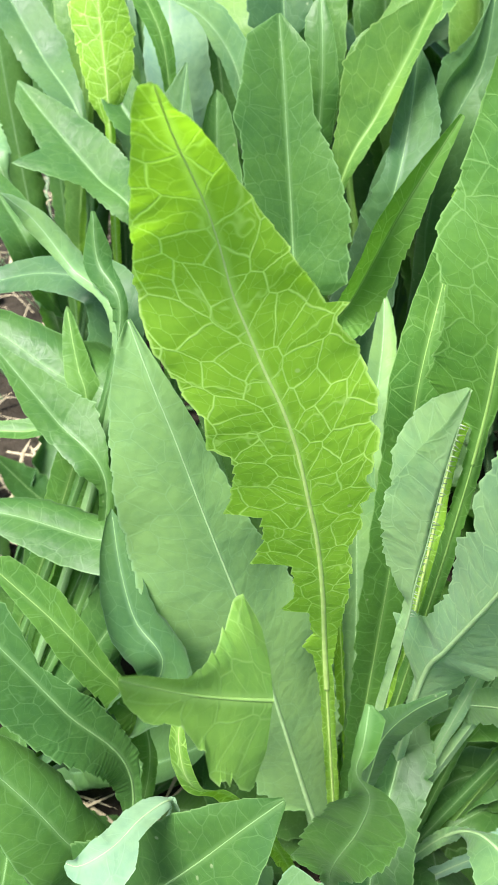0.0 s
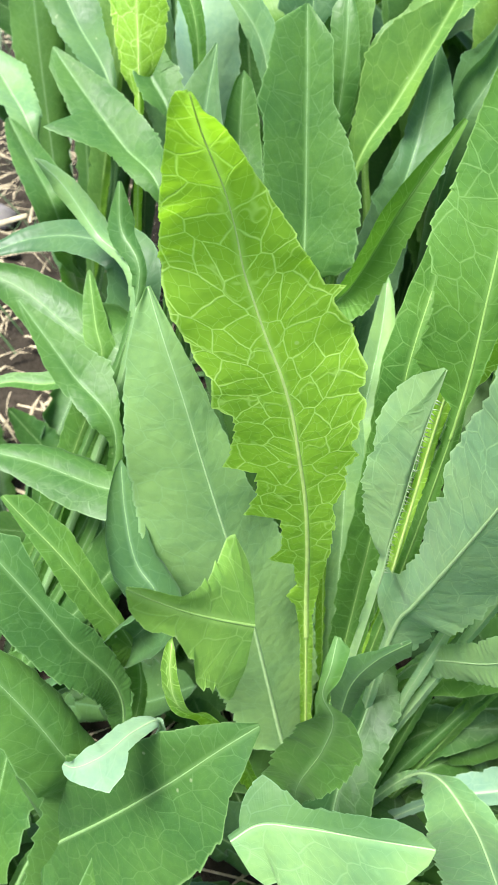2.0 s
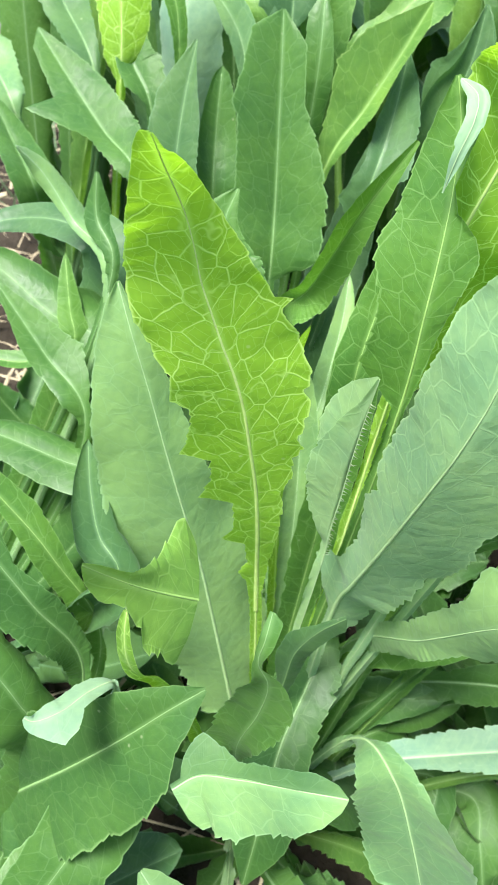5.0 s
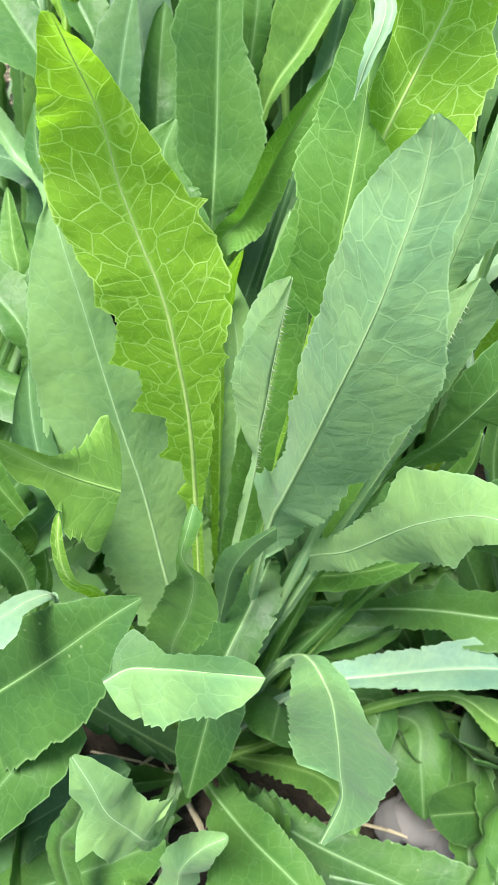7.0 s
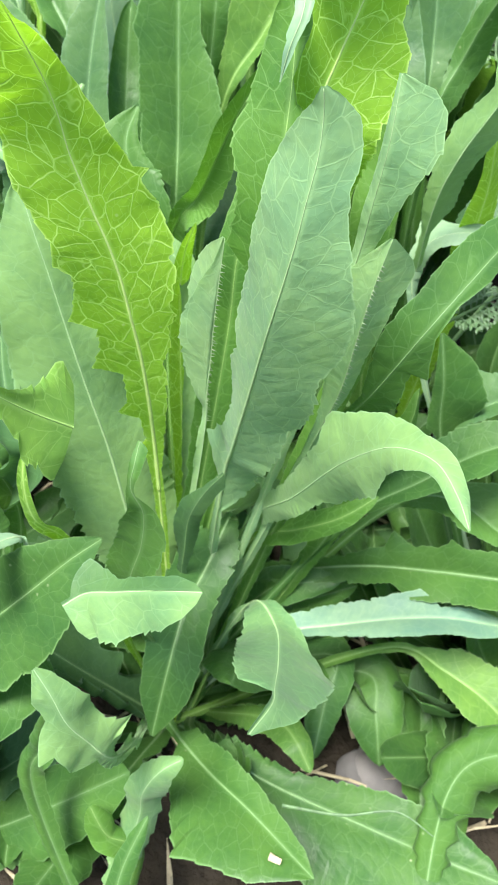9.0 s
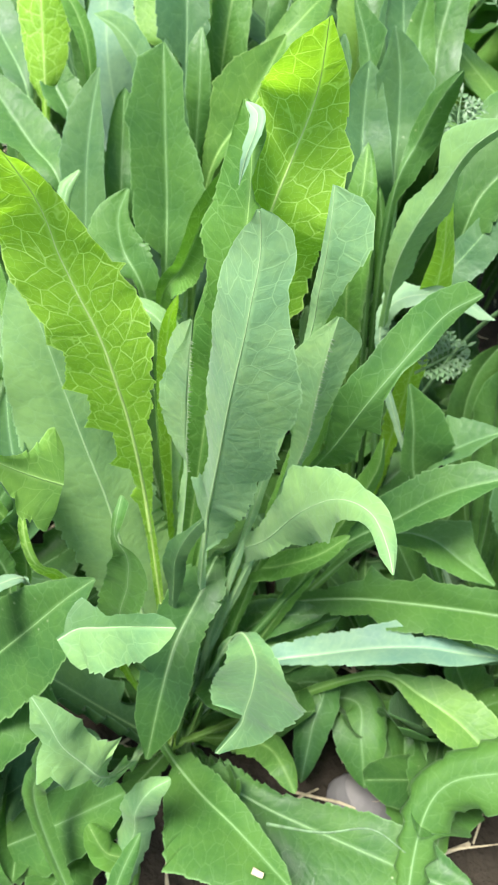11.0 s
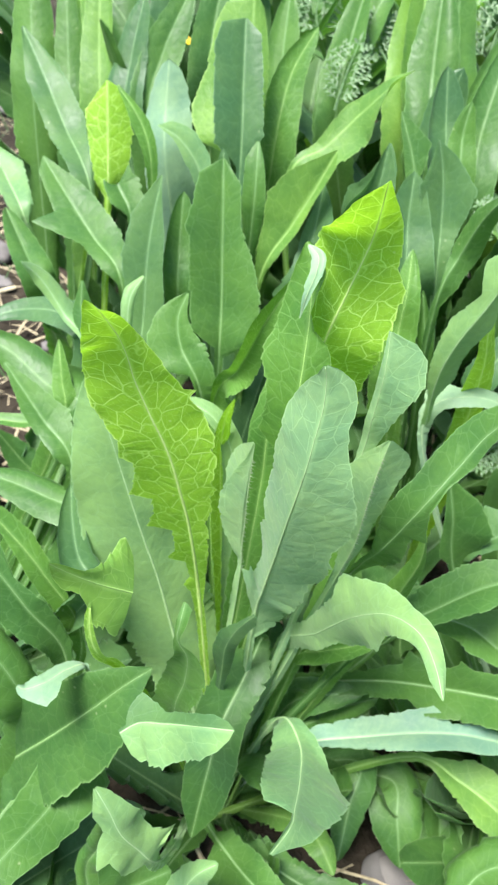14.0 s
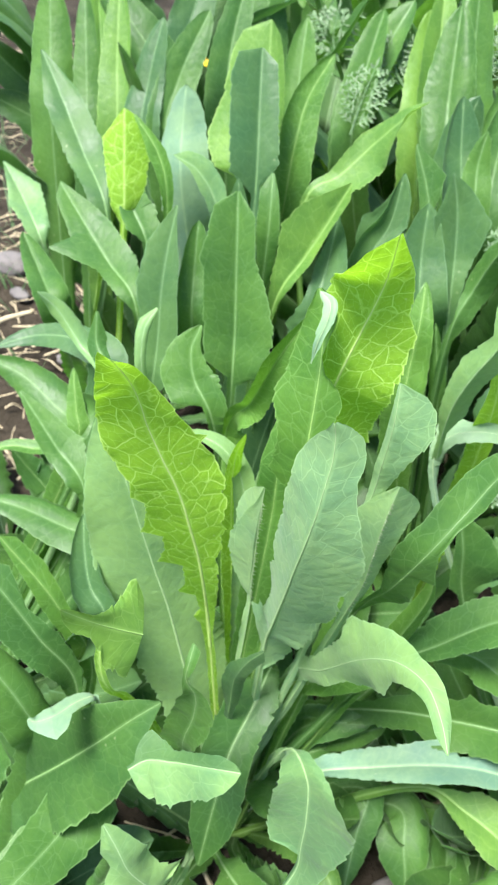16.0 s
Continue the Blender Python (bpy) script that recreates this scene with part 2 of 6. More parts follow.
def spline(points, n):
    """n points along a smooth curve through the given ones, evenly spaced along its length."""
    p = [Vector(q) for q in points]
    p = [p[0] * 2 - p[1], *p, p[-1] * 2 - p[-2]]
    dense = []
    for i in range(1, len(p) - 2):
        # centripetal spacing keeps the curve free of loops
        t0 = 0.0
        t1 = t0 + max(1e-4, (p[i] - p[i - 1]).length) ** 0.5
        t2 = t1 + max(1e-4, (p[i + 1] - p[i]).length) ** 0.5
        t3 = t2 + max(1e-4, (p[i + 2] - p[i + 1]).length) ** 0.5
        for k in range(24):
            t = t1 + (t2 - t1) * k / 24
            a1 = p[i - 1] * ((t1 - t) / (t1 - t0)) + p[i] * ((t - t0) / (t1 - t0))
            a2 = p[i] * ((t2 - t) / (t2 - t1)) + p[i + 1] * ((t - t1) / (t2 - t1))
            a3 = p[i + 1] * ((t3 - t) / (t3 - t2)) + p[i + 2] * ((t - t2) / (t3 - t2))
            b1 = a1 * ((t2 - t) / (t2 - t0)) + a2 * ((t - t0) / (t2 - t0))
            b2 = a2 * ((t3 - t) / (t3 - t1)) + a3 * ((t - t1) / (t3 - t1))
            dense.append(b1 * ((t2 - t) / (t2 - t1)) + b2 * ((t - t1) / (t2 - t1)))
    dense.append(p[-2])
    run = [0.0]
    for a, b in zip(dense, dense[1:]):
        run.append(run[-1] + (b - a).length)
    pts, j = [], 0
    for k in range(n):
        want = run[-1] * k / (n - 1)
        while j < len(run) - 2 and run[j + 1] < want:
            j += 1
        f = (want - run[j]) / max(1e-9, run[j + 1] - run[j])
        pts.append(dense[j].lerp(dense[j + 1], min(1, f)))
    return pts, run[-1]


def tube(path, radii, normals, sides=6, flat=1.0):
    verts, faces = [], []
    for i, (p, r) in enumerate(zip(path, radii)):
        t = (path[min(i + 1, len(path) - 1)] - path[max(i - 1, 0)]).normalized()
        a = (normals[i] - t * normals[i].dot(t)).normalized()
        b = t.cross(a)
        for k in range(sides):
            g = 2 * math.pi * k / sides
            verts.append(p + a * (math.cos(g) * r * flat) + b * (math.sin(g) * r))
    for i in range(len(path) - 1):
        for k in range(sides):
            q, s = i * sides + k, i * sides + (k + 1) % sides
            faces.append((q, s, s + sides, q + sides))
    faces.append(tuple(range(sides)))
    faces.append(tuple(range((len(path) - 1) * sides, len(path) * sides)))
    return verts, faces


def margin(length, depth, rng, runs, start=0.0):
    """A jagged edge: for a place along the leaf, the share of the half width that is left, with teeth that point back towards the base."""
    marks, x = [0.0], 0.0
    while x < length:
        x += rng.uniform(0.6, 1.5) * runs
        marks.append(x)
    sizes = [rng.uniform(0.45, 1.0) for _ in marks]

    def share(x, s):
        s = max(0.0, (s - start) / (1 - start))
        k = 0
        while k < len(marks) - 2 and marks[k + 1] < x:
            k += 1
        f = (x - marks[k]) / (marks[k + 1] - marks[k])
        bite = ((1 - f) / 0.88) ** 1.3 if f > 0.12 else f / 0.12
        # teeth are deep towards the base and fade out at the tip
        return max(0.3, 1 - depth * sizes[k] * (1 - bite) * (0.11 + 0.5 * max(0.0, 1 - 1.3 * s) ** 1.5) * min(1.0, 0.25 + 4 * s))
    return share


def leaf(plant, kind, rib, facing, width, peak=0.6, point=0.6, teeth=0.3, fold=(0, 0), cup=10, wave=0.3, sides=(1, 1), facing_base=None, facing_tip=None, outline=None, bristles=False, label="", seed=0, stem=0.1, step=0.0075, grain=110, rib_share=0.018, edges=None):
    """One leaf: a blade grown along a curved midrib. facing: the way its face looks; fold: degrees by which each half turns back from the midrib; edges: for each half, its width at shares of the length, lobes and teeth included."""
    rng = random.Random(seed)
    point *= 1.0 if outline else 0.7
    n, half = ((400 if plant in (plant_c0, plant_fl) else 250) if edges else 190 if outline else grain), 8
    shaped = outline or edges
    # most rows lie where the blade is, few along the bare stalk
    foot = min(e[1][0] for e in edges) if edges and edges[0][1][1] == edges[0][0][1] else 0.0
    share_of = [0.9 * foot * i / 39 if i < 40 else 0.9 * foot + (1 - 0.9 * foot) * (i - 39) / (n - 40) for i in range(n)] if foot > 0.1 else [i / (n - 1) for i in range(n)]
    if fold == (0, 0):
        bend = rng.uniform(-30, 10)
        fold = (bend + rng.uniform(-5, 5), bend + rng.uniform(-5, 5))
    teeth = max(teeth * 1.6, 0.8)
    step *= 1 + 0.5 * min(1.2, teeth - 0.4)
    # no two leaves lie alike: some wind about their rib, some roll one margin inwards
    wind = 0.0 if shaped else radians(rng.uniform(-38, 38))
    roll = [0.0, 0.0] if shaped else [rng.choice((0, 0, 20, 70)) * rng.choice((-1, 1, 1)), rng.choice((0, 0, 20, 70)) * rng.choice((-1, 1, 1))]
    path, length = spline(rib, 1500 if edges else n)
    if edges:
        path = [path[round(s * 1499)] for s in share_of]
    saw, at = ([], []), 0.0
    for row in saw:
        at = 0.0
        while at < length:
            at += rng.uniform(0.0026, 0.0064)
            row.append((at, rng.uniform(0.2, 1.0)))
    mid, lo, hi = Vector(facing), Vector(facing_base or facing), Vector(facing_tip or facing)
    share_l, share_r = (margin(length, teeth, rng, step * rng.uniform(0.85, 1.2), outline[2][0] if outline and outline[1][1] <= 0.0031 else 0.25) for _ in range(2))
    ph = [rng.uniform(0, 6.28) for _ in range(6)]
    verts, uvs, faces, normals = [], [], [], []
    rows = 2 * half + 1
    for i, p in enumerate(path):
        s = share_of[i]
        t = (path[min(i + 1, n - 1)] - path[max(i - 1, 0)]).normalized()
        f = lo.lerp(mid, min(1, s / 0.5)) if s < 0.5 else mid.lerp(hi, (s - 0.5) / 0.5)
        f = (f - t * f.dot(t)).normalized()
        right = t.cross(f)
        f = f * math.cos(wind * (s - 0.45)) + right * math.sin(wind * (s - 0.45))
        right = t.cross(f)
        normals.append(f)
        wl = wr = None
        if edges:
            wl, wr = (float(np.interp(s, [e[0] for e in side], [e[1] for e in side])) for side in edges)
        elif outline:
            k = 0
            while k < len(outline) - 2 and outline[k + 1][0] < s:
                k += 1
            g = min(1, max(0, (s - outline[k][0]) / max(1e-6, outline[k + 1][0] - outline[k][0])))
            # rounded run to the tip, gentle joins elsewhere
            g = 1 - (1 - (g * g * 0.55 + g * 0.45)) if k < len(outline) - 2 else (1 - math.sqrt(max(0, 1 - g * g)) if point < 0.75 else g)
            wl, wr = (outline[k][q] + (outline[k + 1][q] - outline[k][q]) * g for q in (1, 2))
        elif s < peak:
            g = s / peak
            w = stem + (1 - stem) * (g * g * (3 - 2 * g)) ** (0.75 + 0.2 * point)
        else:
            g = (s - peak) / (1 - peak)
            w = max(0.0, 1 - g ** (2.6 - 1.2 * point)) ** (0.45 + 0.45 * point)
        half_w = (wl, wr) if shaped else (w * width / 2 * sides[0], w * width / 2 * sides[1])
        wob = 1.0 if edges else 1 + 0.05 * math.sin(9 * s + ph[0]) + 0.03 * math.sin(23 * s + ph[1])
        for j in range(-half, half + 1):
            v = abs(j) / half
            k = 0 if j < 0 else 1
            cut = 1 - 0.5 * (1 - (share_l, share_r)[k](s * length, s)) if edges else (share_l, share_r)[k](s * length, s)
            # teeth bite into the outer part
            g = min(1, max(0, (v - 0.3) / 0.7))
            reach = half_w[k] * wob * v * (1 - (1 - cut) * g * g * (3 - 2 * g))
            if edges and v > 0.8:
                # small saw teeth along the margin, finer towards the tip
                q = next((z for z in range(1, len(saw[k])) if saw[k][z][0] > s * length), len(saw[k]) - 1)
                f0, f1 = saw[k][q - 1][0], saw[k][q][0]
                reach -= min(0.0019, 0.15 * half_w[k]) * saw[k][q][1] * (v - 0.8) * 5 * min(1.0, max(0.0, (s * length - f0) / (f1 - f0))) * max(0.15, 1.15 - (s - foot) / (1.001 - foot))
            ang = radians(fold[k] + cup * v - roll[k] * v * v * (0.3 + 0.7 * math.sin(math.pi * min(1, s + 0.1))))
            ripple = wave * width * 0.12 * v * v * math.sin(2 * math.pi * s * length / 0.05 + ph[2 + k] + k) * min(1, 4 * s * (1 - s) + 0.2)
            lump = wave * width * (0.085 * noise.noise(Vector((s * length * 38, j * 0.22, ph[4]))) + 0.012 * noise.noise(Vector((s * length * 110, j * 0.6, ph[5]))))
            sgn = -1 if j < 0 else 1
            q = p + right * (sgn * reach * math.cos(ang)) - f * (reach * math.sin(ang)) + f * (ripple + lump * v)
            verts.append(q)
            uvs.append((s * length, sgn * reach))
    for i in range(n - 1):
        for j in range(rows - 1):
            a = i * rows + j
            faces.append((a, a + 1, a + rows + 1, a + rows))
    me = mesh_of("leaf", verts, faces, LEAF[kind])
    layer = me.uv_layers.new(name="blade")
    flat = np.array([uvs[k] for poly in faces for k in poly], dtype=np.float32).ravel()
    layer.data.foreach_set("uv", flat)
    edge = me.uv_layers.new(name="rim")
    flat = np.array([(share_of[k // rows], abs(k % rows - half) / half) for poly in faces for k in poly], dtype=np.float32).ravel()
    edge.data.foreach_set("uv", flat)
    blade = part("leaf", me, plant, label or LABEL[kind])
    stop = n - 1
    radii = [max(0.00014, min(0.0016, width * rib_share * (1 - i / n))) * (0.45 if edges and share_of[i] < foot else 1.0) for i in range(stop)]
    tv, tf = tube([p + f * (r * 0.1) for p, f, r in zip(path[:stop], normals, radii)], radii, normals, 6, 0.5)
    part("midrib", mesh_of("midrib", tv, tf, RIB[RIB_OF.get(kind, "pale")]), blade)
    if bristles:
        bv, bf = [], []
        for k in range(46):
            s = 0.34 + 0.6 * k / 46 + rng.uniform(-0.004, 0.004)
            p, f = path[int(s * (n - 1))], normals[int(s * (n - 1))]
            t = (path[min(n - 1, int(s * (n - 1)) + 1)] - p).normalized()
            out = (t.cross(f) + f * rng.uniform(-0.5, 0.5) + t * rng.uniform(-0.3, 0.3)).normalized()
            base, size = len(bv), rng.uniform(0.0011, 0.0021)
            for a in range(3):
                g = 2.1 * a
                bv.append(p + t * (0.00022 * math.cos(g)) + f * (0.00022 * math.sin(g)))
            bv.append(p + out * size)
            bf += [(base, base + 1, base + 3), (base + 1, base + 2, base + 3), (base + 2, base, base + 3)]
        tagged(part("bristles", mesh_of("bristles", bv, bf, HAIR), blade, "fine pale bristles along the midrib"), kind="stuff")
    return blade


def plant_at(x, y, label, name="lettuce_plant"):
    ob = new(name)
    ob.location = (x, y, 0)
    ob.empty_display_size = 0.02
    return tagged(ob, label, "plant", "wild lettuce plants")


# ---- ground ----
def ground():
    verts, faces = [], []
    # fine near the plants, coarse towards the horizon
    ring = [-60, -20, -8, -4, -2.5, -1.6] + [-1.1 + 0.03 * k for k in range(78)] + [1.6, 2.5, 4, 8, 20, 60]
    for y in ring:
        for x in ring:
            z = 0.006 * noise.noise((x * 9, y * 9, 0)) + 0.004 * noise.noise((x * 31, y * 31, 4))
            verts.append((x, y, z - 0.004))
    m = len(ring)
    for i in range(m - 1):
        for j in range(m - 1):
            a = i * m + j
            faces.append((a, a + 1, a + m + 1, a + m))
    tagged(new("ground", mesh_of("ground", verts, faces, SOIL)), "bare grey-brown garden soil", "ground", kind="structure")


ground()


# ---- the plants ----
plant_c0 = plant_at(0.04, 0.112, "large wild lettuce plant with spreading toothed leaves")
plant_b1 = plant_at(0.024, 0.264, "upright wild lettuce plant with rounded dull green leaves")
plant_b2 = plant_at(0.096, 0.336, "wild lettuce plant with lemon green leaves")
plant_b3 = plant_at(-0.064, 0.296, "wild lettuce plant with wavy blue-green leaves")
plant_b4 = plant_at(0.16, 0.264, "upright wild lettuce plant with folded leaves")
plant_lf = plant_at(-0.136, 0.16, "spreading wild lettuce plant beside bare soil")
plant_fl = plant_at(-0.096, 0.024, "wild lettuce plant with broad dark leaves")
plant_fr = plant_at(0.16, -0.016, "low wild lettuce plant with lobed leaves")
plant_r1 = plant_at(0.224, 0.16, "wild lettuce plant with spoon shaped leaves")
plant_f1 = plant_at(0.016, 0.448, "tall wild lettuce plant with a leaf darkened by a shadow shape")
plant_f2 = plant_at(0.16, 0.48, "tall upright wild lettuce plant in the row behind")
plant_f3 = plant_at(-0.136, 0.464, "wild lettuce plant at the edge of the bed")
plant_ff = plant_at(0.016, -0.016, "young wild lettuce plant with small lobed leaves")
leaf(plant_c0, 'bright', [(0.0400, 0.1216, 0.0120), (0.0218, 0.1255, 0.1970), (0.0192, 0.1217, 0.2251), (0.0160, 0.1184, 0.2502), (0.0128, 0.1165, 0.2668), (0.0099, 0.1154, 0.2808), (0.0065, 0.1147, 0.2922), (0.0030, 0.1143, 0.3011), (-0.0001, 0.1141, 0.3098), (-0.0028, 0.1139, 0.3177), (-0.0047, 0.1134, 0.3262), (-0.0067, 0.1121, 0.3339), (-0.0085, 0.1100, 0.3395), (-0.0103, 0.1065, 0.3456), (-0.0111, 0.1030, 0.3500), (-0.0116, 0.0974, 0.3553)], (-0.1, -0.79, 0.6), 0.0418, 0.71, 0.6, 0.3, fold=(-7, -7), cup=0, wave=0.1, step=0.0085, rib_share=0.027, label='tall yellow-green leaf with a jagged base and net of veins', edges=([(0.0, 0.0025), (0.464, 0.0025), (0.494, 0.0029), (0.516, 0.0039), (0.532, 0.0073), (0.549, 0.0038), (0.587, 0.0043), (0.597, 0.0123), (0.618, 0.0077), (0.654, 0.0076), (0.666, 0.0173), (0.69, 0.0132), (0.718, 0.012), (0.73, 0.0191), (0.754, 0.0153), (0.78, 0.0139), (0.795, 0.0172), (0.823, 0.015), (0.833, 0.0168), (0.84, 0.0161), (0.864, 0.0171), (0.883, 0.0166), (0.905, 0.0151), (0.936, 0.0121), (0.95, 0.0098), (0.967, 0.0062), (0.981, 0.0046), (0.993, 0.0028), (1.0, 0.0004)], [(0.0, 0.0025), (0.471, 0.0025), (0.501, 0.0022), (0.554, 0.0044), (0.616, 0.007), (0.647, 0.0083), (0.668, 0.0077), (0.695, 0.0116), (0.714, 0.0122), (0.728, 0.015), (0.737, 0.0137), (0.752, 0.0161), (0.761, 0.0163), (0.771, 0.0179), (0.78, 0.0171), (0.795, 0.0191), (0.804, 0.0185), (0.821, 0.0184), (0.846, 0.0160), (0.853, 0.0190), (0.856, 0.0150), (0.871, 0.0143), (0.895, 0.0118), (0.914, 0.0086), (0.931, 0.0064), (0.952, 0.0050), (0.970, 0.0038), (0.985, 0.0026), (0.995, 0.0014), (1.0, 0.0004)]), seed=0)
leaf(plant_c0, 'pale', [(0.0465, 0.1049, 0.0120), (0.0218, 0.1257, 0.1004), (0.0114, 0.1333, 0.1430), (0.0016, 0.1393, 0.1831), (-0.0052, 0.1421, 0.2058), (-0.0127, 0.1456, 0.2320), (-0.0194, 0.1497, 0.2552), (-0.0251, 0.1541, 0.2719), (-0.0299, 0.1597, 0.2855)], (0.13, -0.54, 0.83), 0.0623, 0.73, 0.5, 0.2, cup=6, wave=0.25, fold=(4, 4), edges=([(0.0, 0.0025), (0.314, 0.0025), (0.344, 0.0153), (0.465, 0.0213), (0.578, 0.0263), (0.642, 0.0296), (0.721, 0.0269), (0.788, 0.0239), (0.854, 0.0214), (0.905, 0.0163), (0.95, 0.0105), (0.983, 0.0049), (1.0, 0.0008)], [(0.0, 0.0025), (0.254, 0.0025), (0.284, 0.012), (0.391, 0.021), (0.499, 0.0268), (0.599, 0.024), (0.675, 0.02), (0.752, 0.0135), (0.823, 0.0105), (0.89, 0.0073), (0.945, 0.0041), (1.0, 0.0008)]), seed=1)
leaf(plant_c0, 'under', [(0.0304, 0.1128, 0.0120), (0.0392, 0.1123, 0.2282), (0.0385, 0.1105, 0.2434), (0.0385, 0.1089, 0.2588), (0.0383, 0.1078, 0.2737), (0.0384, 0.1067, 0.2882), (0.0387, 0.1048, 0.3041)], (-0.24, -0.64, 0.73), 0.0282, 0.74, 0.5, 0.3, fold=(4, 160), cup=-4, wave=0.2, bristles=True, label='folded green leaf with bristles along the keel', edges=([(0.0, 0.0025), (0.727, 0.0025), (0.757, 0.0006), (0.785, 0.0044), (0.821, 0.0092), (0.862, 0.0114), (0.893, 0.011), (0.936, 0.0066), (0.969, 0.0026), (1.0, 0.0004)], [(0.0, 0.0025), (0.743, 0.0025), (0.773, 0.0025), (0.859, 0.0107), (0.888, 0.0121), (0.912, 0.0133), (0.947, 0.0112), (0.974, 0.0076), (1.0, 0.0008)]), seed=2)
leaf(plant_c0, 'under', [(0.0476, 0.1178, 0.0120), (0.0482, 0.1154, 0.2002), (0.0491, 0.1090, 0.2201), (0.0507, 0.0975, 0.2548), (0.0521, 0.0877, 0.2866), (0.0533, 0.0838, 0.3032), (0.0545, 0.0823, 0.3174), (0.0552, 0.0826, 0.3275), (0.0561, 0.0839, 0.3384), (0.0555, 0.0845, 0.3474), (0.0545, 0.0841, 0.3520)], (-0.28, -0.62, 0.74), 0.043, 0.73, 0.5, 0.3, fold=(20, 22), cup=4, wave=0.2, rib_share=0.024, label='broad pale waxy upright leaf with toothed edges', edges=([(0.0, 0.0026), (0.524, 0.0026), (0.554, 0.0117), (0.563, 0.0182), (0.613, 0.0098), (0.663, 0.0097), (0.723, 0.0151), (0.747, 0.0128), (0.768, 0.0169), (0.821, 0.0171), (0.852, 0.0159), (0.878, 0.0169), (0.912, 0.0149), (0.933, 0.0151), (0.955, 0.0121), (0.976, 0.0074), (0.988, 0.0032), (1.0, 0.0006)], [(0.0, 0.0026), (0.481, 0.0026), (0.511, 0.0118), (0.556, 0.0132), (0.621, 0.0174), (0.673, 0.0161), (0.709, 0.0202), (0.745, 0.021), (0.773, 0.0182), (0.802, 0.0213), (0.847, 0.0208), (0.885, 0.0164), (0.916, 0.0115), (0.943, 0.009), (0.964, 0.0098), (0.981, 0.0081), (0.99, 0.0048), (1.0, 0.0008)]), seed=3)
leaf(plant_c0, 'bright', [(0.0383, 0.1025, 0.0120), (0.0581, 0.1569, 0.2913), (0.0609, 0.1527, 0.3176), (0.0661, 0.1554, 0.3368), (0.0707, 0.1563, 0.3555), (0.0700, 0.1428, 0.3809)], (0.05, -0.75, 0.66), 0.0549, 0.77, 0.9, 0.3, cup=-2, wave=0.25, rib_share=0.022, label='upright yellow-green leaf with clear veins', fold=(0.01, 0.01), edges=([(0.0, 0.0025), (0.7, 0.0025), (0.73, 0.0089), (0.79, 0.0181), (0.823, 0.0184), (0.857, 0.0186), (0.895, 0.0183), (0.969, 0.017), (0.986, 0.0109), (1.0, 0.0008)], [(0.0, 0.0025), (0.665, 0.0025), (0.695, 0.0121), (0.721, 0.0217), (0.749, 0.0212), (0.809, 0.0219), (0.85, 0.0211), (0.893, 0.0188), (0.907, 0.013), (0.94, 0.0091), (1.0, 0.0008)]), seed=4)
leaf(plant_c0, 'midbright', [(0.0348, 0.1201, 0.0120), (0.0532, 0.1319, 0.2728), (0.0528, 0.1350, 0.3022), (0.0530, 0.1389, 0.3159), (0.0530, 0.1446, 0.3303), (0.0519, 0.1506, 0.3435), (0.0490, 0.1543, 0.3532)], (-0.18, -0.71, 0.68), 0.035, 0.76, 0.5, 0.3, cup=2, wave=0.35, label='mottled green leaf with a reddish curled tip', fold=(3, 3), edges=([(0.0, 0.0025), (0.755, 0.0025), (0.785, 0.0152), (0.823, 0.0127), (0.84, 0.0125), (0.874, 0.0162), (0.89, 0.0159), (0.919, 0.0122), (0.95, 0.0096), (0.981, 0.0055), (1.0, 0.0008)], [(0.0, 0.0025), (0.727, 0.0025), (0.757, 0.0015), (0.826, 0.0048), (0.883, 0.0102), (0.9, 0.008), (0.914, 0.0022), (0.931, 0.0003), (0.947, 0.002), (0.969, 0.005), (0.986, 0.0052), (1.0, 0.0008)]), seed=5)
leaf(plant_c0, "white", [(0.0493, 0.1396, 0.3322), (0.0506, 0.1409, 0.3404), (0.0527, 0.1439, 0.3471), (0.0530, 0.1480, 0.3513), (0.0493, 0.1524, 0.3532)], (0.31, -0.50, 0.81), 0.0055, 0.60, 0.5, 0.1, cup=20, wave=0.1, seed=6)
leaf(plant_c0, "midbright", [(0.0315, 0.1076, 0.0120), (0.0445, 0.1551, 0.2380), (0.0447, 0.1597, 0.2657), (0.0492, 0.1705, 0.2882), (0.0532, 0.1800, 0.3096)], (0.06, -0.70, 0.71), 0.0188, 0.73, 0.6, 0.4, cup=5, wave=0.2, seed=7)
leaf(plant_c0, 'under', [(0.0433, 0.1210, 0.0120), (0.0769, 0.1167, 0.2949), (0.0766, 0.1134, 0.3116), (0.0764, 0.1113, 0.3317), (0.0755, 0.1129, 0.3472)], (-0.26, -0.68, 0.69), 0.0266, 0.78, 0.5, 0.2, fold=(30, -5), cup=0, wave=0.15, edges=([(0.0, 0.0025), (0.81, 0.0025), (0.84, 0.0027), (0.885, 0.0032), (0.957, 0.0023), (1.0, 0.0008)], [(0.0, 0.0025), (0.824, 0.0025), (0.854, 0.0032), (0.916, 0.0083), (0.955, 0.0136), (0.979, 0.0127), (0.993, 0.0085), (1.0, 0.0008)]), seed=8)
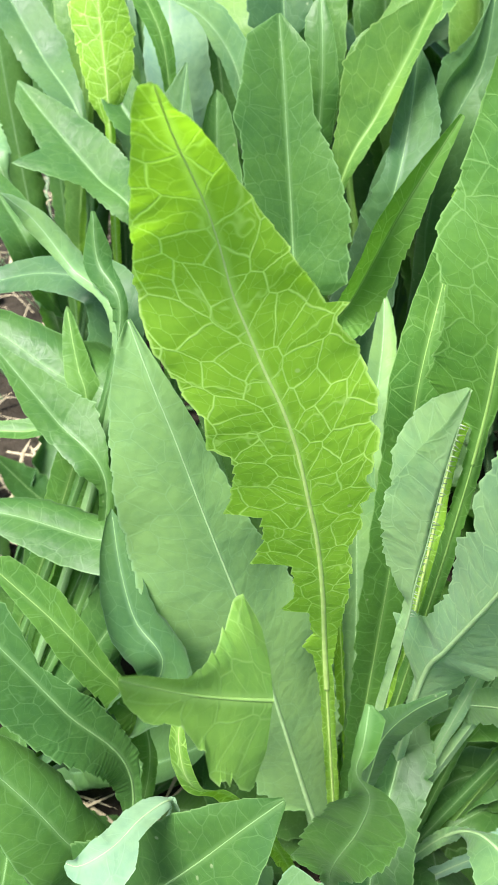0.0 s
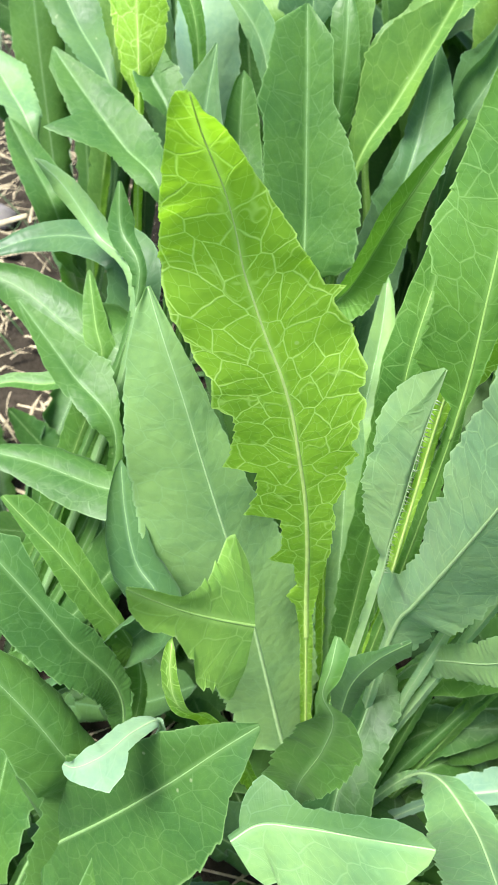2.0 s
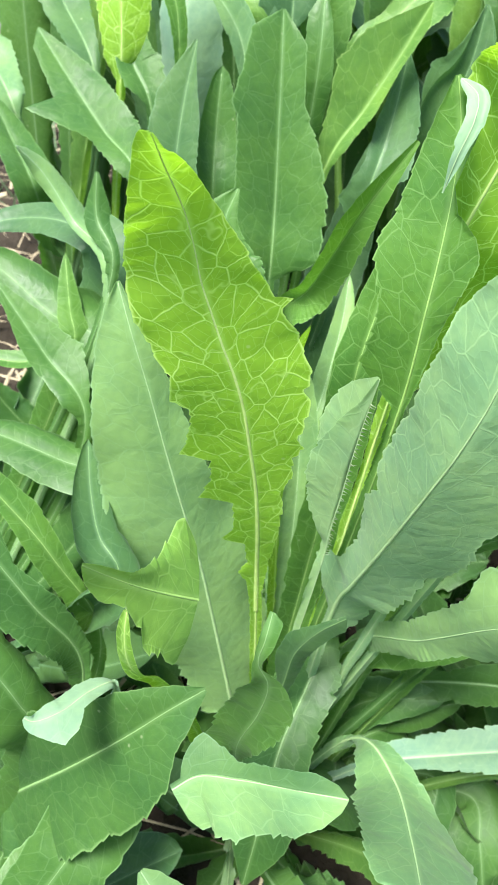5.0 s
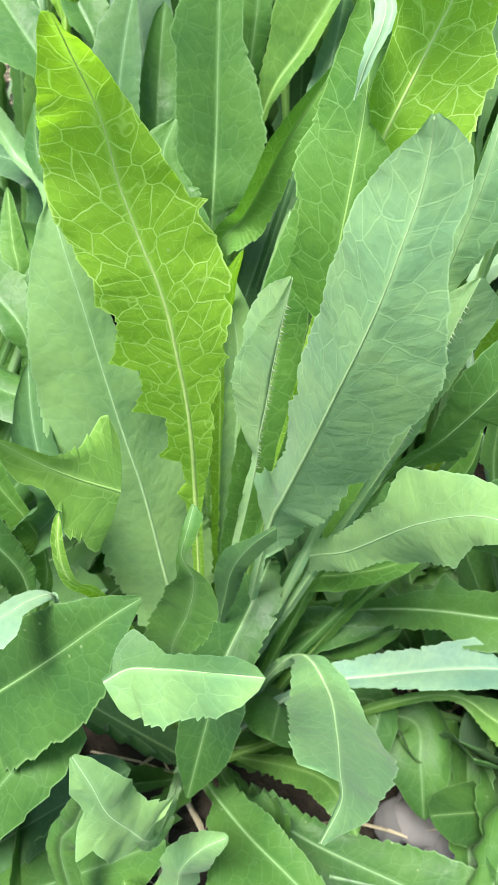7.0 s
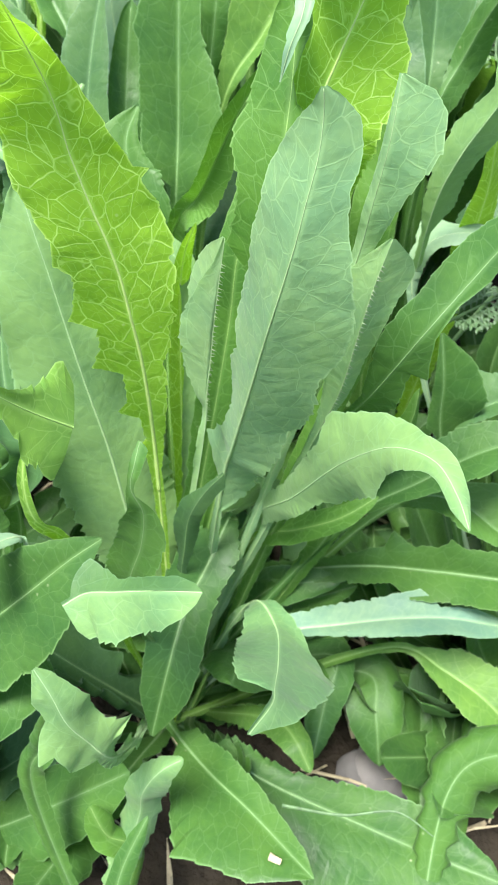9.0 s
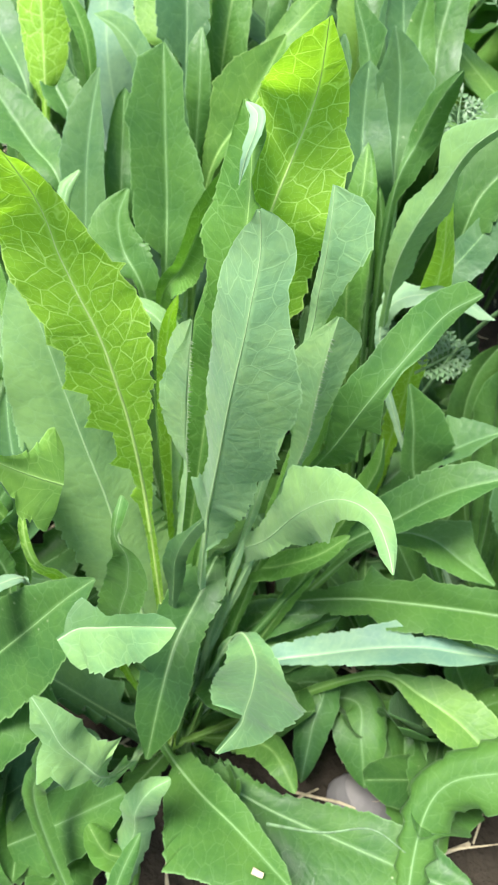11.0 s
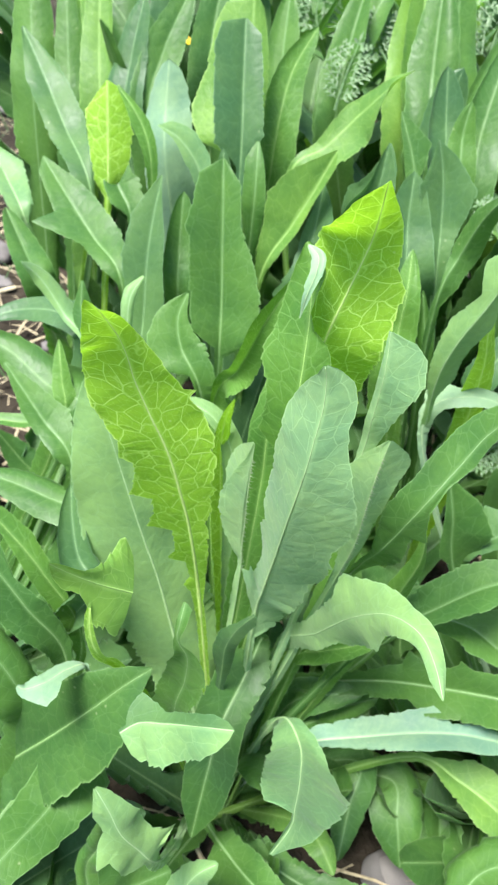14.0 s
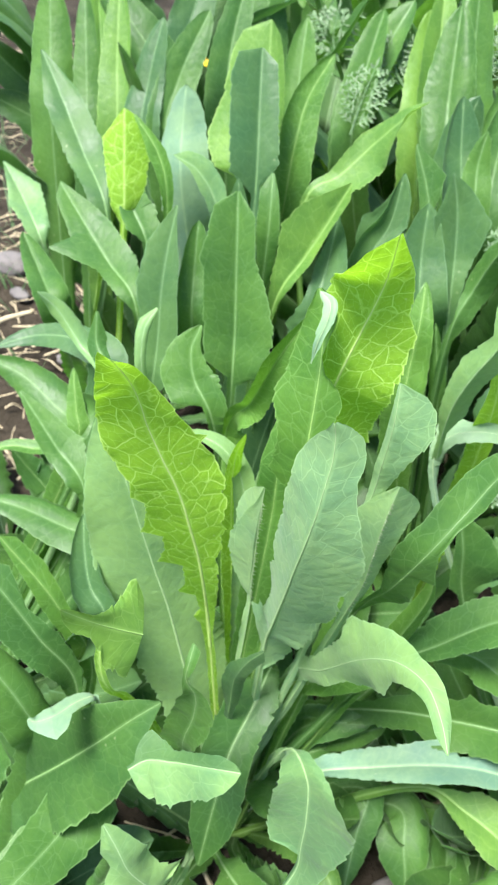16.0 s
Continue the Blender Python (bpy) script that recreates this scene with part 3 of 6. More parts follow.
leaf(plant_c0, 'lemon', [(0.0041, 0.0689, 0.2646), (-0.0037, 0.0648, 0.2721), (-0.0094, 0.0614, 0.2789), (-0.0138, 0.0587, 0.2851), (-0.0174, 0.0555, 0.2921)], (-0.02, -0.6, 0.8), 0.0415, 0.6, 0.5, 0.5, fold=(-4, 12), cup=8, wave=0.45, rib_share=0.009, label='twisted fresh green leaf with its tip curled over', edges=([(0.0, 0.0151), (0.191, 0.0143), (0.337, 0.0125), (0.408, 0.0083), (0.556, 0.0051), (0.706, 0.0054), (0.864, 0.0032), (0.979, 0.0007), (1.0, 0.0003)], [(0.0, 0.0036), (0.002, 0.0086), (0.004, 0.0126), (0.088, 0.0184), (0.15, 0.0176), (0.282, 0.0097), (0.432, 0.0059), (0.606, 0.0027), (0.864, 0.0017), (1.0, 0.0005)]), seed=9)
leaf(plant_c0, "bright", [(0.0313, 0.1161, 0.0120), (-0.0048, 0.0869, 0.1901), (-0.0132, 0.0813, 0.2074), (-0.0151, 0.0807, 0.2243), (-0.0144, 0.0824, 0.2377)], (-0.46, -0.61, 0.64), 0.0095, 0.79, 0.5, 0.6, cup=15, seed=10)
leaf(plant_c0, 'mid', [(0.0492, 0.1149, 0.0120), (0.0193, 0.0694, 0.1896), (0.0230, 0.0670, 0.2183), (0.0233, 0.0659, 0.2354), (0.0197, 0.0656, 0.2463), (0.0204, 0.0668, 0.2543), (0.0214, 0.0711, 0.2596)], (-0.3, -0.7, 0.6), 0.0183, 0.75, 0.5, 0.3, cup=-12, rib_share=0.006, label='small leaf rolled into a wavy spiral', fold=(0.01, 0.01), edges=([(0.0, 0.0025), (0.703, 0.0025), (0.733, 0.0101), (0.797, 0.0099), (0.869, 0.0079), (0.921, 0.003), (0.945, 0.0011), (0.974, 0.0017), (1.0, 0.0008)], [(0.0, 0.0025), (0.679, 0.0025), (0.709, 0.0045), (0.809, 0.0087), (0.871, 0.0093), (0.897, 0.0057), (0.916, 0.0017), (0.928, 0.0004), (0.971, 0.0027), (0.993, 0.0034), (1.0, 0.0008)]), seed=11)
leaf(plant_c0, 'pale', [(0.0025, 0.0476, 0.2115), (0.0085, 0.0502, 0.2148), (0.0181, 0.0481, 0.2204), (0.0306, 0.0428, 0.2312), (0.0420, 0.0394, 0.2374)], (0.05, -0.6, 0.8), 0.0285, 0.6, 0.5, 0.3, fold=(0.5, -4), cup=8, wave=0.15, rib_share=0.006, label='short pale leaf folded along its midrib', edges=([(0.053, 0.0003), (0.377, 0.0004), (0.728, 0.0003), (0.955, 0.0004), (1.0, 0.0003)], [(0.0, 0.0057), (0.002, 0.0086), (0.029, 0.0126), (0.26, 0.0155), (0.344, 0.0161), (0.363, 0.0144), (0.706, 0.0113), (0.871, 0.0074), (0.967, 0.0032), (1.0, 0.0003)]), seed=12)
# upper half of the same leaf; its shade is painted with the darker blue-green
leaf(plant_c0, 'blue', [(0.0025, 0.0480, 0.2103), (0.0085, 0.0507, 0.2136), (0.0182, 0.0486, 0.2192), (0.0308, 0.0432, 0.2300), (0.0423, 0.0399, 0.2362)], (0.05, -0.6, 0.8), 0.0285, 0.6, 0.5, 0.3, fold=(6, 0.5), cup=2, wave=0.15, rib_share=0.006, label='shaded upper half of the folded leaf, shade put into its blue-green colour', edges=([(0.067, 0.0015), (0.153, 0.0087), (0.193, 0.0108), (0.265, 0.0077), (0.375, 0.0046), (0.661, 0.0045), (0.838, 0.0046), (0.95, 0.0027), (1.0, 0.0003)], [(0.007, 0.0008), (0.377, 0.0004), (0.728, 0.0003), (0.952, 0.0004), (1.0, 0.0003)]), seed=200)
leaf(plant_fl, 'dark', [(-0.0981, 0.0334, 0.0120), (-0.0649, 0.0748, 0.1079), (-0.0571, 0.0747, 0.1193), (-0.0343, 0.0739, 0.1503), (-0.0152, 0.0750, 0.1755), (-0.0019, 0.0778, 0.1914), (0.0085, 0.0810, 0.2006)], (0.01, -0.5, 0.87), 0.0555, 0.69, 0.5, 0.3, wave=0.25, cup=4, fold=(-19.4, -19.4), edges=([(0.0, 0.0027), (0.552, 0.0027), (0.582, 0.0287), (0.716, 0.0243), (0.831, 0.0171), (0.89, 0.0142), (0.962, 0.0063), (1.0, 0.0009)], [(0.0, 0.0027), (0.39, 0.0027), (0.42, 0.014), (0.611, 0.028), (0.745, 0.0262), (0.835, 0.025), (0.895, 0.0197), (0.926, 0.0124), (0.959, 0.008), (1.0, 0.0009)]), seed=13)
leaf(plant_fl, 'white', [(-0.0881, 0.0185, 0.0120), (-0.0194, 0.0854, 0.1899), (-0.0253, 0.0786, 0.1972), (-0.0314, 0.0703, 0.2003), (-0.0381, 0.0661, 0.2013), (-0.0407, 0.0662, 0.2027)], (-0.15, -0.3, 0.94), 0.0381, 0.8, 0.5, 0.1, wave=0.15, label='leaf tip bent down over another leaf, skylight put into its silvery colour', fold=(0.01, 0.01), edges=([(0.0, 0.0025), (0.805, 0.0025), (0.835, 0.0011), (0.909, 0.0031), (0.931, 0.0034), (0.947, 0.0071), (0.964, 0.009), (0.979, 0.0054), (1.0, 0.0007)], [(0.0, 0.0025), (0.834, 0.0025), (0.864, 0.001), (0.885, 0.0037), (0.916, 0.0049), (0.969, 0.0041), (1.0, 0.0006)]), seed=14)
leaf(plant_c0, 'pale', [(0.0305, 0.1108, 0.0120), (0.0186, 0.0251, 0.1599), (0.0130, 0.0238, 0.1734), (0.0069, 0.0239, 0.1857), (0.0023, 0.0270, 0.1969), (-0.0028, 0.0307, 0.2049)], (0.0, -0.33, 0.94), 0.0425, 0.74, 0.5, 0.3, cup=5, wave=0.5, step=0.016, label='deeply lobed leaf with a dark bruise', fold=(0.01, 0.01), edges=([(0.0, 0.0025), (0.793, 0.0025), (0.823, 0.0102), (0.876, 0.0094), (0.881, 0.0139), (0.914, 0.0065), (0.919, 0.0048), (0.957, 0.0058), (1.0, 0.0008)], [(0.0, 0.0025), (0.681, 0.0025), (0.711, 0.0003), (0.797, 0.009), (0.804, 0.0155), (0.823, 0.0119), (0.838, 0.009), (0.914, 0.0101), (0.945, 0.0072), (0.983, 0.0036), (1.0, 0.0008)]), seed=15)
leaf(plant_c0, 'pale', [(0.0462, 0.1193, 0.0120), (0.0669, 0.0937, 0.1513), (0.0724, 0.0736, 0.1665), (0.0702, 0.0497, 0.1866), (0.0664, 0.0317, 0.2040), (0.0640, 0.0212, 0.2140), (0.0571, 0.0096, 0.2206)], (-0.0, -0.26, 0.97), 0.0381, 0.72, 0.5, 0.3, fold=(8, 8), cup=4, wave=0.45, label='dull green leaf hanging down with a ragged end', edges=([(0.0, 0.0025), (0.55, 0.0025), (0.58, 0.0036), (0.635, 0.0063), (0.697, 0.0124), (0.747, 0.0224), (0.819, 0.0192), (0.931, 0.0084), (0.959, 0.0048), (0.976, 0.0029), (1.0, 0.0008)], [(0.0, 0.0025), (0.471, 0.0025), (0.501, 0.0003), (0.671, 0.0154), (0.826, 0.0152), (0.878, 0.0116), (0.885, 0.0049), (0.902, 0.0007), (0.955, 0.0014), (1.0, 0.0008)]), seed=16)
leaf(plant_c0, 'dark', [(0.0404, 0.1024, 0.0120), (0.0546, 0.1341, 0.1517), (0.0470, 0.1143, 0.1446), (0.0388, 0.0948, 0.1368), (0.0347, 0.0765, 0.1245), (0.0306, 0.0588, 0.0979)], (-0.07, -0.57, 0.82), 0.0344, 0.71, 0.5, 0.3, fold=(-21.6, -19.8), cup=0, wave=0.25, edges=([(0.0, 0.0027), (0.564, 0.0027), (0.594, 0.0041), (0.654, 0.0128), (0.711, 0.0118), (0.783, 0.0126), (0.845, 0.0144), (0.916, 0.0121), (1.0, 0.0009)], [(0.0, 0.0027), (0.607, 0.0027), (0.637, 0.0123), (0.692, 0.0153), (0.768, 0.0148), (0.828, 0.0126), (0.919, 0.0096), (1.0, 0.0009)]), seed=17)
leaf(plant_c0, 'blue', [(0.0332, 0.1188, 0.0120), (0.0363, 0.1065, 0.1610), (0.0369, 0.1043, 0.1860), (0.0412, 0.1008, 0.2053), (0.0469, 0.0962, 0.2218)], (-0.16, -0.57, 0.8), 0.0244, 0.74, 0.5, 0.15, fold=(0.5, 20), wave=0.2, cup=4, edges=([(0.0, 0.0025), (0.676, 0.0025), (0.706, 0.0035), (0.788, 0.006), (0.854, 0.0061), (0.919, 0.0023), (1.0, 0.0008)], [(0.0, 0.0025), (0.662, 0.0025), (0.692, 0.0035), (0.766, 0.0051), (0.905, 0.0043), (0.974, 0.0037), (1.0, 0.0003)]), seed=18)
leaf(plant_c0, 'pale', [(0.0496, 0.1115, 0.0120), (0.0605, 0.1315, 0.1458), (0.0723, 0.0973, 0.2129), (0.0805, 0.0769, 0.2543), (0.0876, 0.0640, 0.2739), (0.0935, 0.0513, 0.2827), (0.0959, 0.0393, 0.2847), (0.0963, 0.0290, 0.2856)], (-0.1, -0.6, 0.8), 0.0286, 0.69, 0.5, 0.3, fold=(-2, 6), cup=6, label='pale leaf arching over with a drooping tip', edges=([(0.0, 0.0025), (0.414, 0.0025), (0.444, 0.0005), (0.566, 0.0058), (0.685, 0.0077), (0.766, 0.0096), (0.792, 0.0159), (0.831, 0.0122), (0.859, 0.0099), (0.902, 0.0052), (0.936, 0.0045), (0.964, 0.0032), (1.0, 0.0003)], [(0.0, 0.0025), (0.409, 0.0025), (0.439, 0.0063), (0.699, 0.0074), (0.716, 0.0111), (0.819, 0.0132), (0.854, 0.0075), (0.914, 0.0047), (0.952, 0.0029), (0.979, 0.0028), (1.0, 0.0003)]), seed=19)
leaf(plant_c0, "midbright", [(0.0413, 0.1215, 0.0120), (0.0665, 0.1333, 0.1396), (0.0832, 0.1267, 0.1571), (0.0982, 0.1207, 0.1751), (0.1105, 0.1219, 0.1889)], (-0.08, -0.34, 0.94), 0.0139, 0.76, 0.5, 0.5, cup=15, seed=21)
leaf(plant_c0, 'dark', [(0.0455, 0.1041, 0.0120), (0.0672, 0.1439, 0.0913), (0.0933, 0.1410, 0.1081), (0.1225, 0.1349, 0.1244), (0.1501, 0.1260, 0.1370), (0.1758, 0.1162, 0.1484), (0.1995, 0.1057, 0.1589), (0.2175, 0.0969, 0.1672), (0.2333, 0.0879, 0.1744)], (-0.08, -0.54, 0.84), 0.0469, 0.67, 0.5, 0.3, cup=4, wave=0.25, label='long deep green toothed leaf spreading sideways', fold=(-35.7, -37.1), edges=([(0.0, 0.0027), (0.292, 0.0027), (0.322, 0.0052), (0.43, 0.0065), (0.513, 0.0064), (0.578, 0.0117), (0.594, 0.0198), (0.618, 0.0129), (0.663, 0.0123), (0.683, 0.0168), (0.704, 0.0133), (0.754, 0.0134), (0.869, 0.0124), (0.907, 0.012), (0.926, 0.009), (1.0, 0.0009)], [(0.0, 0.0027), (0.273, 0.0027), (0.303, 0.0061), (0.425, 0.0082), (0.547, 0.011), (0.594, 0.01), (0.63, 0.0179), (0.683, 0.0172), (0.766, 0.0173), (0.826, 0.0193), (0.866, 0.0243), (0.943, 0.0185), (1.0, 0.0009)]), seed=22)
leaf(plant_c0, "mid", [(0.0306, 0.1141, 0.0120), (0.0734, 0.1351, 0.0801), (0.1012, 0.1345, 0.0940), (0.1216, 0.1347, 0.1082)], (-0.10, -0.32, 0.94), 0.0184, 0.74, 0.5, 0.2, cup=15, wave=0.25, seed=23)
leaf(plant_c0, 'white', [(0.0483, 0.1168, 0.0120), (0.0818, 0.1039, 0.1098), (0.1084, 0.1053, 0.1197), (0.1360, 0.1061, 0.1280), (0.1553, 0.1054, 0.1320), (0.1747, 0.1025, 0.1336), (0.1911, 0.1004, 0.1355)], (-0.1, -0.19, 0.98), 0.0318, 0.71, 0.5, 0.3, cup=4, wave=0.25, label='pale leaf lying nearly flat, skylight put into its silvery colour', fold=(-23.9, -31.8), edges=([(0.0, 0.0027), (0.466, 0.0027), (0.496, 0.007), (0.547, 0.0082), (0.613, 0.0097), (0.68, 0.0102), (0.778, 0.0125), (0.814, 0.0045), (0.883, 0.0059), (0.936, 0.0036), (1.0, 0.0009)], [(0.0, 0.0027), (0.44, 0.0027), (0.47, 0.0015), (0.544, 0.0059), (0.649, 0.0095), (0.754, 0.012), (0.878, 0.011), (0.938, 0.0064), (1.0, 0.0009)]), seed=24)
leaf(plant_c0, 'lemon', [(0.0371, 0.1029, 0.0120), (0.1447, 0.1109, 0.0948), (0.1628, 0.1022, 0.0930), (0.1802, 0.0907, 0.0911), (0.1970, 0.0749, 0.0869), (0.2085, 0.0661, 0.0846)], (-0.1, -0.32, 0.94), 0.0327, 0.73, 0.5, 0.3, cup=5, wave=0.2, fold=(-18.2, -19.2), edges=([(0.0, 0.0027), (0.629, 0.0027), (0.659, 0.0017), (0.742, 0.0138), (0.811, 0.0157), (0.874, 0.0156), (0.947, 0.0113), (0.981, 0.0066), (1.0, 0.0003)], [(0.0, 0.0027), (0.629, 0.0027), (0.659, 0.0034), (0.735, 0.0096), (0.819, 0.0145), (0.905, 0.0112), (0.952, 0.0068), (1.0, 0.0009)]), seed=25)
leaf(plant_c0, 'mid', [(0.0360, 0.1207, 0.0120), (0.0365, 0.0784, 0.0694), (0.0547, 0.0534, 0.0809), (0.0729, 0.0335, 0.0922), (0.0956, 0.0079, 0.1032)], (-0.08, -0.27, 0.96), 0.0483, 0.68, 0.5, 0.3, cup=15, wave=0.2, fold=(-32.0, -32.0), edges=([(0.0, 0.0027), (0.486, 0.0027), (0.516, 0.0092), (0.659, 0.0123), (0.795, 0.0096), (0.952, 0.0049), (1.0, 0.0003)], [(0.0, 0.0027), (0.517, 0.0027), (0.547, 0.0109), (0.625, 0.021), (0.733, 0.0348), (0.909, 0.0199), (1.0, 0.0003)]), seed=26)
leaf(plant_c0, 'mid', [(0.0489, 0.1083, 0.0120), (0.0511, 0.0787, 0.0547), (0.0836, 0.0610, 0.0521), (0.1255, 0.0457, 0.0506), (0.1677, 0.0307, 0.0509), (0.1894, 0.0226, 0.0546)], (-0.08, -0.27, 0.96), 0.0422, 0.65, 0.5, 0.3, cup=15, wave=0.2, fold=(-24.7, -21.6), edges=([(0.0, 0.0027), (0.309, 0.0027), (0.339, 0.0106), (0.504, 0.01), (0.702, 0.018), (0.857, 0.0186), (0.969, 0.0074), (1.0, 0.0003)], [(0.0, 0.0027), (0.357, 0.0027), (0.387, 0.0078), (0.508, 0.0182), (0.606, 0.0358), (0.831, 0.0196), (1.0, 0.0003)]), seed=27)
leaf(plant_ff, "pale", [(0.0070, -0.0192, 0.0120), (0.0290, 0.0276, 0.0959), (0.0298, 0.0296, 0.1154), (0.0360, 0.0312, 0.1349), (0.0432, 0.0327, 0.1428)], (-0.09, -0.26, 0.96), 0.0195, 0.73, 0.6, 0.6, fold=(0, 30), cup=20, seed=28)
leaf(plant_ff, "midbright", [(0.0205, -0.0075, 0.0120), (0.0273, 0.0220, 0.0784), (0.0178, 0.0224, 0.0896), (0.0105, 0.0274, 0.1059)], (-0.08, -0.34, 0.94), 0.0149, 0.74, 0.6, 0.5, cup=20, seed=29)
leaf(plant_ff, "mid", [(0.0184, -0.0253, 0.0120), (0.0229, 0.0021, 0.0804), (0.0254, 0.0105, 0.0951), (0.0328, 0.0227, 0.1142)], (-0.08, -0.34, 0.94), 0.0104, 0.69, 0.8, 0.9, cup=20, seed=30)
leaf(plant_fl, "mid", [(-0.1041, 0.0292, 0.0120), (-0.0306, 0.0622, 0.1166), (-0.0381, 0.0522, 0.1175), (-0.0465, 0.0400, 0.1161), (-0.0572, 0.0244, 0.1110)], (-0.09, -0.25, 0.96), 0.0278, 0.75, 0.6, 0.3, wave=0.2, seed=31)
leaf(plant_ff, "mid", [(0.0255, -0.0144, 0.0120), (-0.0110, 0.0319, 0.1212), (-0.0057, 0.0342, 0.1409), (-0.0019, 0.0365, 0.1605), (-0.0013, 0.0392, 0.1748)], (0.09, -0.31, 0.95), 0.0115, 0.74, 0.6, 0.3, wave=0.2, seed=32)
leaf(plant_fl, "mid", [(-0.1019, 0.0164, 0.0120), (-0.0236, 0.0680, 0.1295), (-0.0320, 0.0490, 0.1322), (-0.0416, 0.0310, 0.1362), (-0.0545, 0.0096, 0.1362)], (-0.05, -0.31, 0.95), 0.0316, 0.71, 0.6, 0.2, wave=0.2, seed=33)
leaf(plant_c0, 'under', [(0.0392, 0.1216, 0.0120), (0.0801, 0.1176, 0.2293), (0.0822, 0.1150, 0.2479), (0.0823, 0.1128, 0.2722), (0.0827, 0.1117, 0.2904), (0.0840, 0.1112, 0.3060)], (-0.34, -0.67, 0.66), 0.0268, 0.77, 0.5, 0.3, fold=(5, 50), cup=-5, bristles=True, rib_share=0.014, edges=([(0.0, 0.0025), (0.707, 0.0025), (0.737, 0.0029), (0.807, 0.0081), (0.857, 0.0135), (0.919, 0.0139), (0.959, 0.008), (1.0, 0.0008)], [(0.0, 0.0025), (0.734, 0.0025), (0.764, 0.0021), (0.85, 0.0055), (0.871, 0.0072), (0.962, 0.0116), (0.979, 0.0088), (1.0, 0.0008)]), seed=34)
leaf(plant_c0, "midbright", [(0.0470, 0.1055, 0.0120), (0.0846, 0.1384, 0.2083), (0.0895, 0.1407, 0.2361), (0.0930, 0.1448, 0.2597), (0.0970, 0.1447, 0.2723)], (-0.34, -0.67, 0.66), 0.0138, 0.78, 0.7, 0.3, fold=(0, 40), cup=0, seed=35)
leaf(plant_c0, 'mid', [(0.0304, 0.1121, 0.0120), (0.0863, 0.1311, 0.2071), (0.0932, 0.1120, 0.2526), (0.1008, 0.1084, 0.2789), (0.1119, 0.1179, 0.2916), (0.1244, 0.1319, 0.2983), (0.1365, 0.1391, 0.3025)], (-0.14, -0.82, 0.56), 0.0294, 0.74, 0.5, 0.3, fold=(-6, 12), cup=0, wave=0.25, label='long dark green leaf with a toothed margin', edges=([(0.0, 0.0025), (0.696, 0.0025), (0.726, 0.0024), (0.821, 0.0115), (0.854, 0.0099), (0.893, 0.0105), (0.928, 0.0102), (0.964, 0.0084), (0.988, 0.0069), (1.0, 0.0008)], [(0.0, 0.0025), (0.586, 0.0025), (0.616, 0.0005), (0.675, 0.0062), (0.74, 0.0102), (0.79, 0.0055), (0.791, 0.0115), (0.838, 0.004), (0.874, 0.0026), (0.912, 0.0048), (0.957, 0.0041), (1.0, 0.0008)]), seed=36)
leaf(plant_r1, 'white', [(0.2311, 0.1664, 0.0120), (0.1193, 0.1989, 0.2446), (0.1241, 0.2010, 0.2582), (0.1421, 0.1993, 0.2645), (0.1684, 0.1966, 0.2562)], (-0.18, -0.19, 0.97), 0.0314, 0.78, 0.5, 0.1, wave=0.15, fold=(1.0, 6.3), edges=([(0.0, 0.0025), (0.805, 0.0025), (0.835, 0.0067), (0.852, 0.0192), (0.881, 0.0076), (0.959, 0.0071), (1.0, 0.0008)], [(0.0, 0.0025), (0.772, 0.0025), (0.802, 0.0043), (0.881, 0.0057), (0.926, 0.0046), (0.976, 0.004), (1.0, 0.0003)]), seed=37)
leaf(plant_r1, 'mid', [(0.2231, 0.1504, 0.0120), (0.1503, 0.1802, 0.1723), (0.1436, 0.1836, 0.2005), (0.1369, 0.1889, 0.2223)], (-0.17, -0.62, 0.77), 0.0235, 0.83, 0.4, 0.15, wave=0.2, fold=(-27.8, -24.3), edges=([(0.0, 0.0027), (0.767, 0.0027), (0.797, 0.0075), (0.914, 0.0045), (1.0, 0.0009)], [(0.0, 0.0027), (0.734, 0.0027), (0.764, 0.0089), (0.864, 0.021), (0.94, 0.0134), (1.0, 0.0009)]), seed=38)
leaf(plant_r1, 'blue', [(0.2182, 0.1677, 0.0120), (0.1535, 0.1822, 0.1728), (0.1708, 0.1826, 0.1924), (0.1863, 0.1811, 0.2049)], (-0.1, -0.25, 0.96), 0.0271, 0.8, 0.4, 0.15, wave=0.2, fold=(-22.3, -24.6), edges=([(0.0, 0.0027), (0.817, 0.0027), (0.847, 0.0101), (0.897, 0.0186), (1.0, 0.0009)], [(0.0, 0.0027), (0.786, 0.0027), (0.816, 0.0072), (0.916, 0.0082), (1.0, 0.0009)]), seed=39)
leaf(plant_c0, "midbright", [(0.0494, 0.1103, 0.0120), (0.1076, 0.1368, 0.1713), (0.1162, 0.1392, 0.1995), (0.1194, 0.1409, 0.2141), (0.1185, 0.1429, 0.2287)], (0.10, -0.45, 0.89), 0.0132, 0.78, 0.5, 0.15, fold=(0, 30), cup=20, wave=0.2, seed=40)
leaf(plant_c0, 'mid', [(0.0319, 0.1069, 0.0120), (0.1104, 0.1368, 0.1600), (0.1314, 0.1385, 0.1813), (0.1526, 0.1404, 0.2011), (0.1779, 0.1392, 0.2163)], (-0.18, -0.19, 0.97), 0.0263, 0.81, 0.45, 0.25, wave=0.2, fold=(-26.6, -27.3), edges=([(0.0, 0.0027), (0.643, 0.0027), (0.673, 0.0064), (0.771, 0.0129), (0.862, 0.0137), (0.945, 0.0107), (1.0, 0.0009)], [(0.0, 0.0027), (0.66, 0.0027), (0.69, 0.0049), (0.811, 0.0102), (0.885, 0.0144), (0.957, 0.0055), (1.0, 0.0009)]), seed=41)
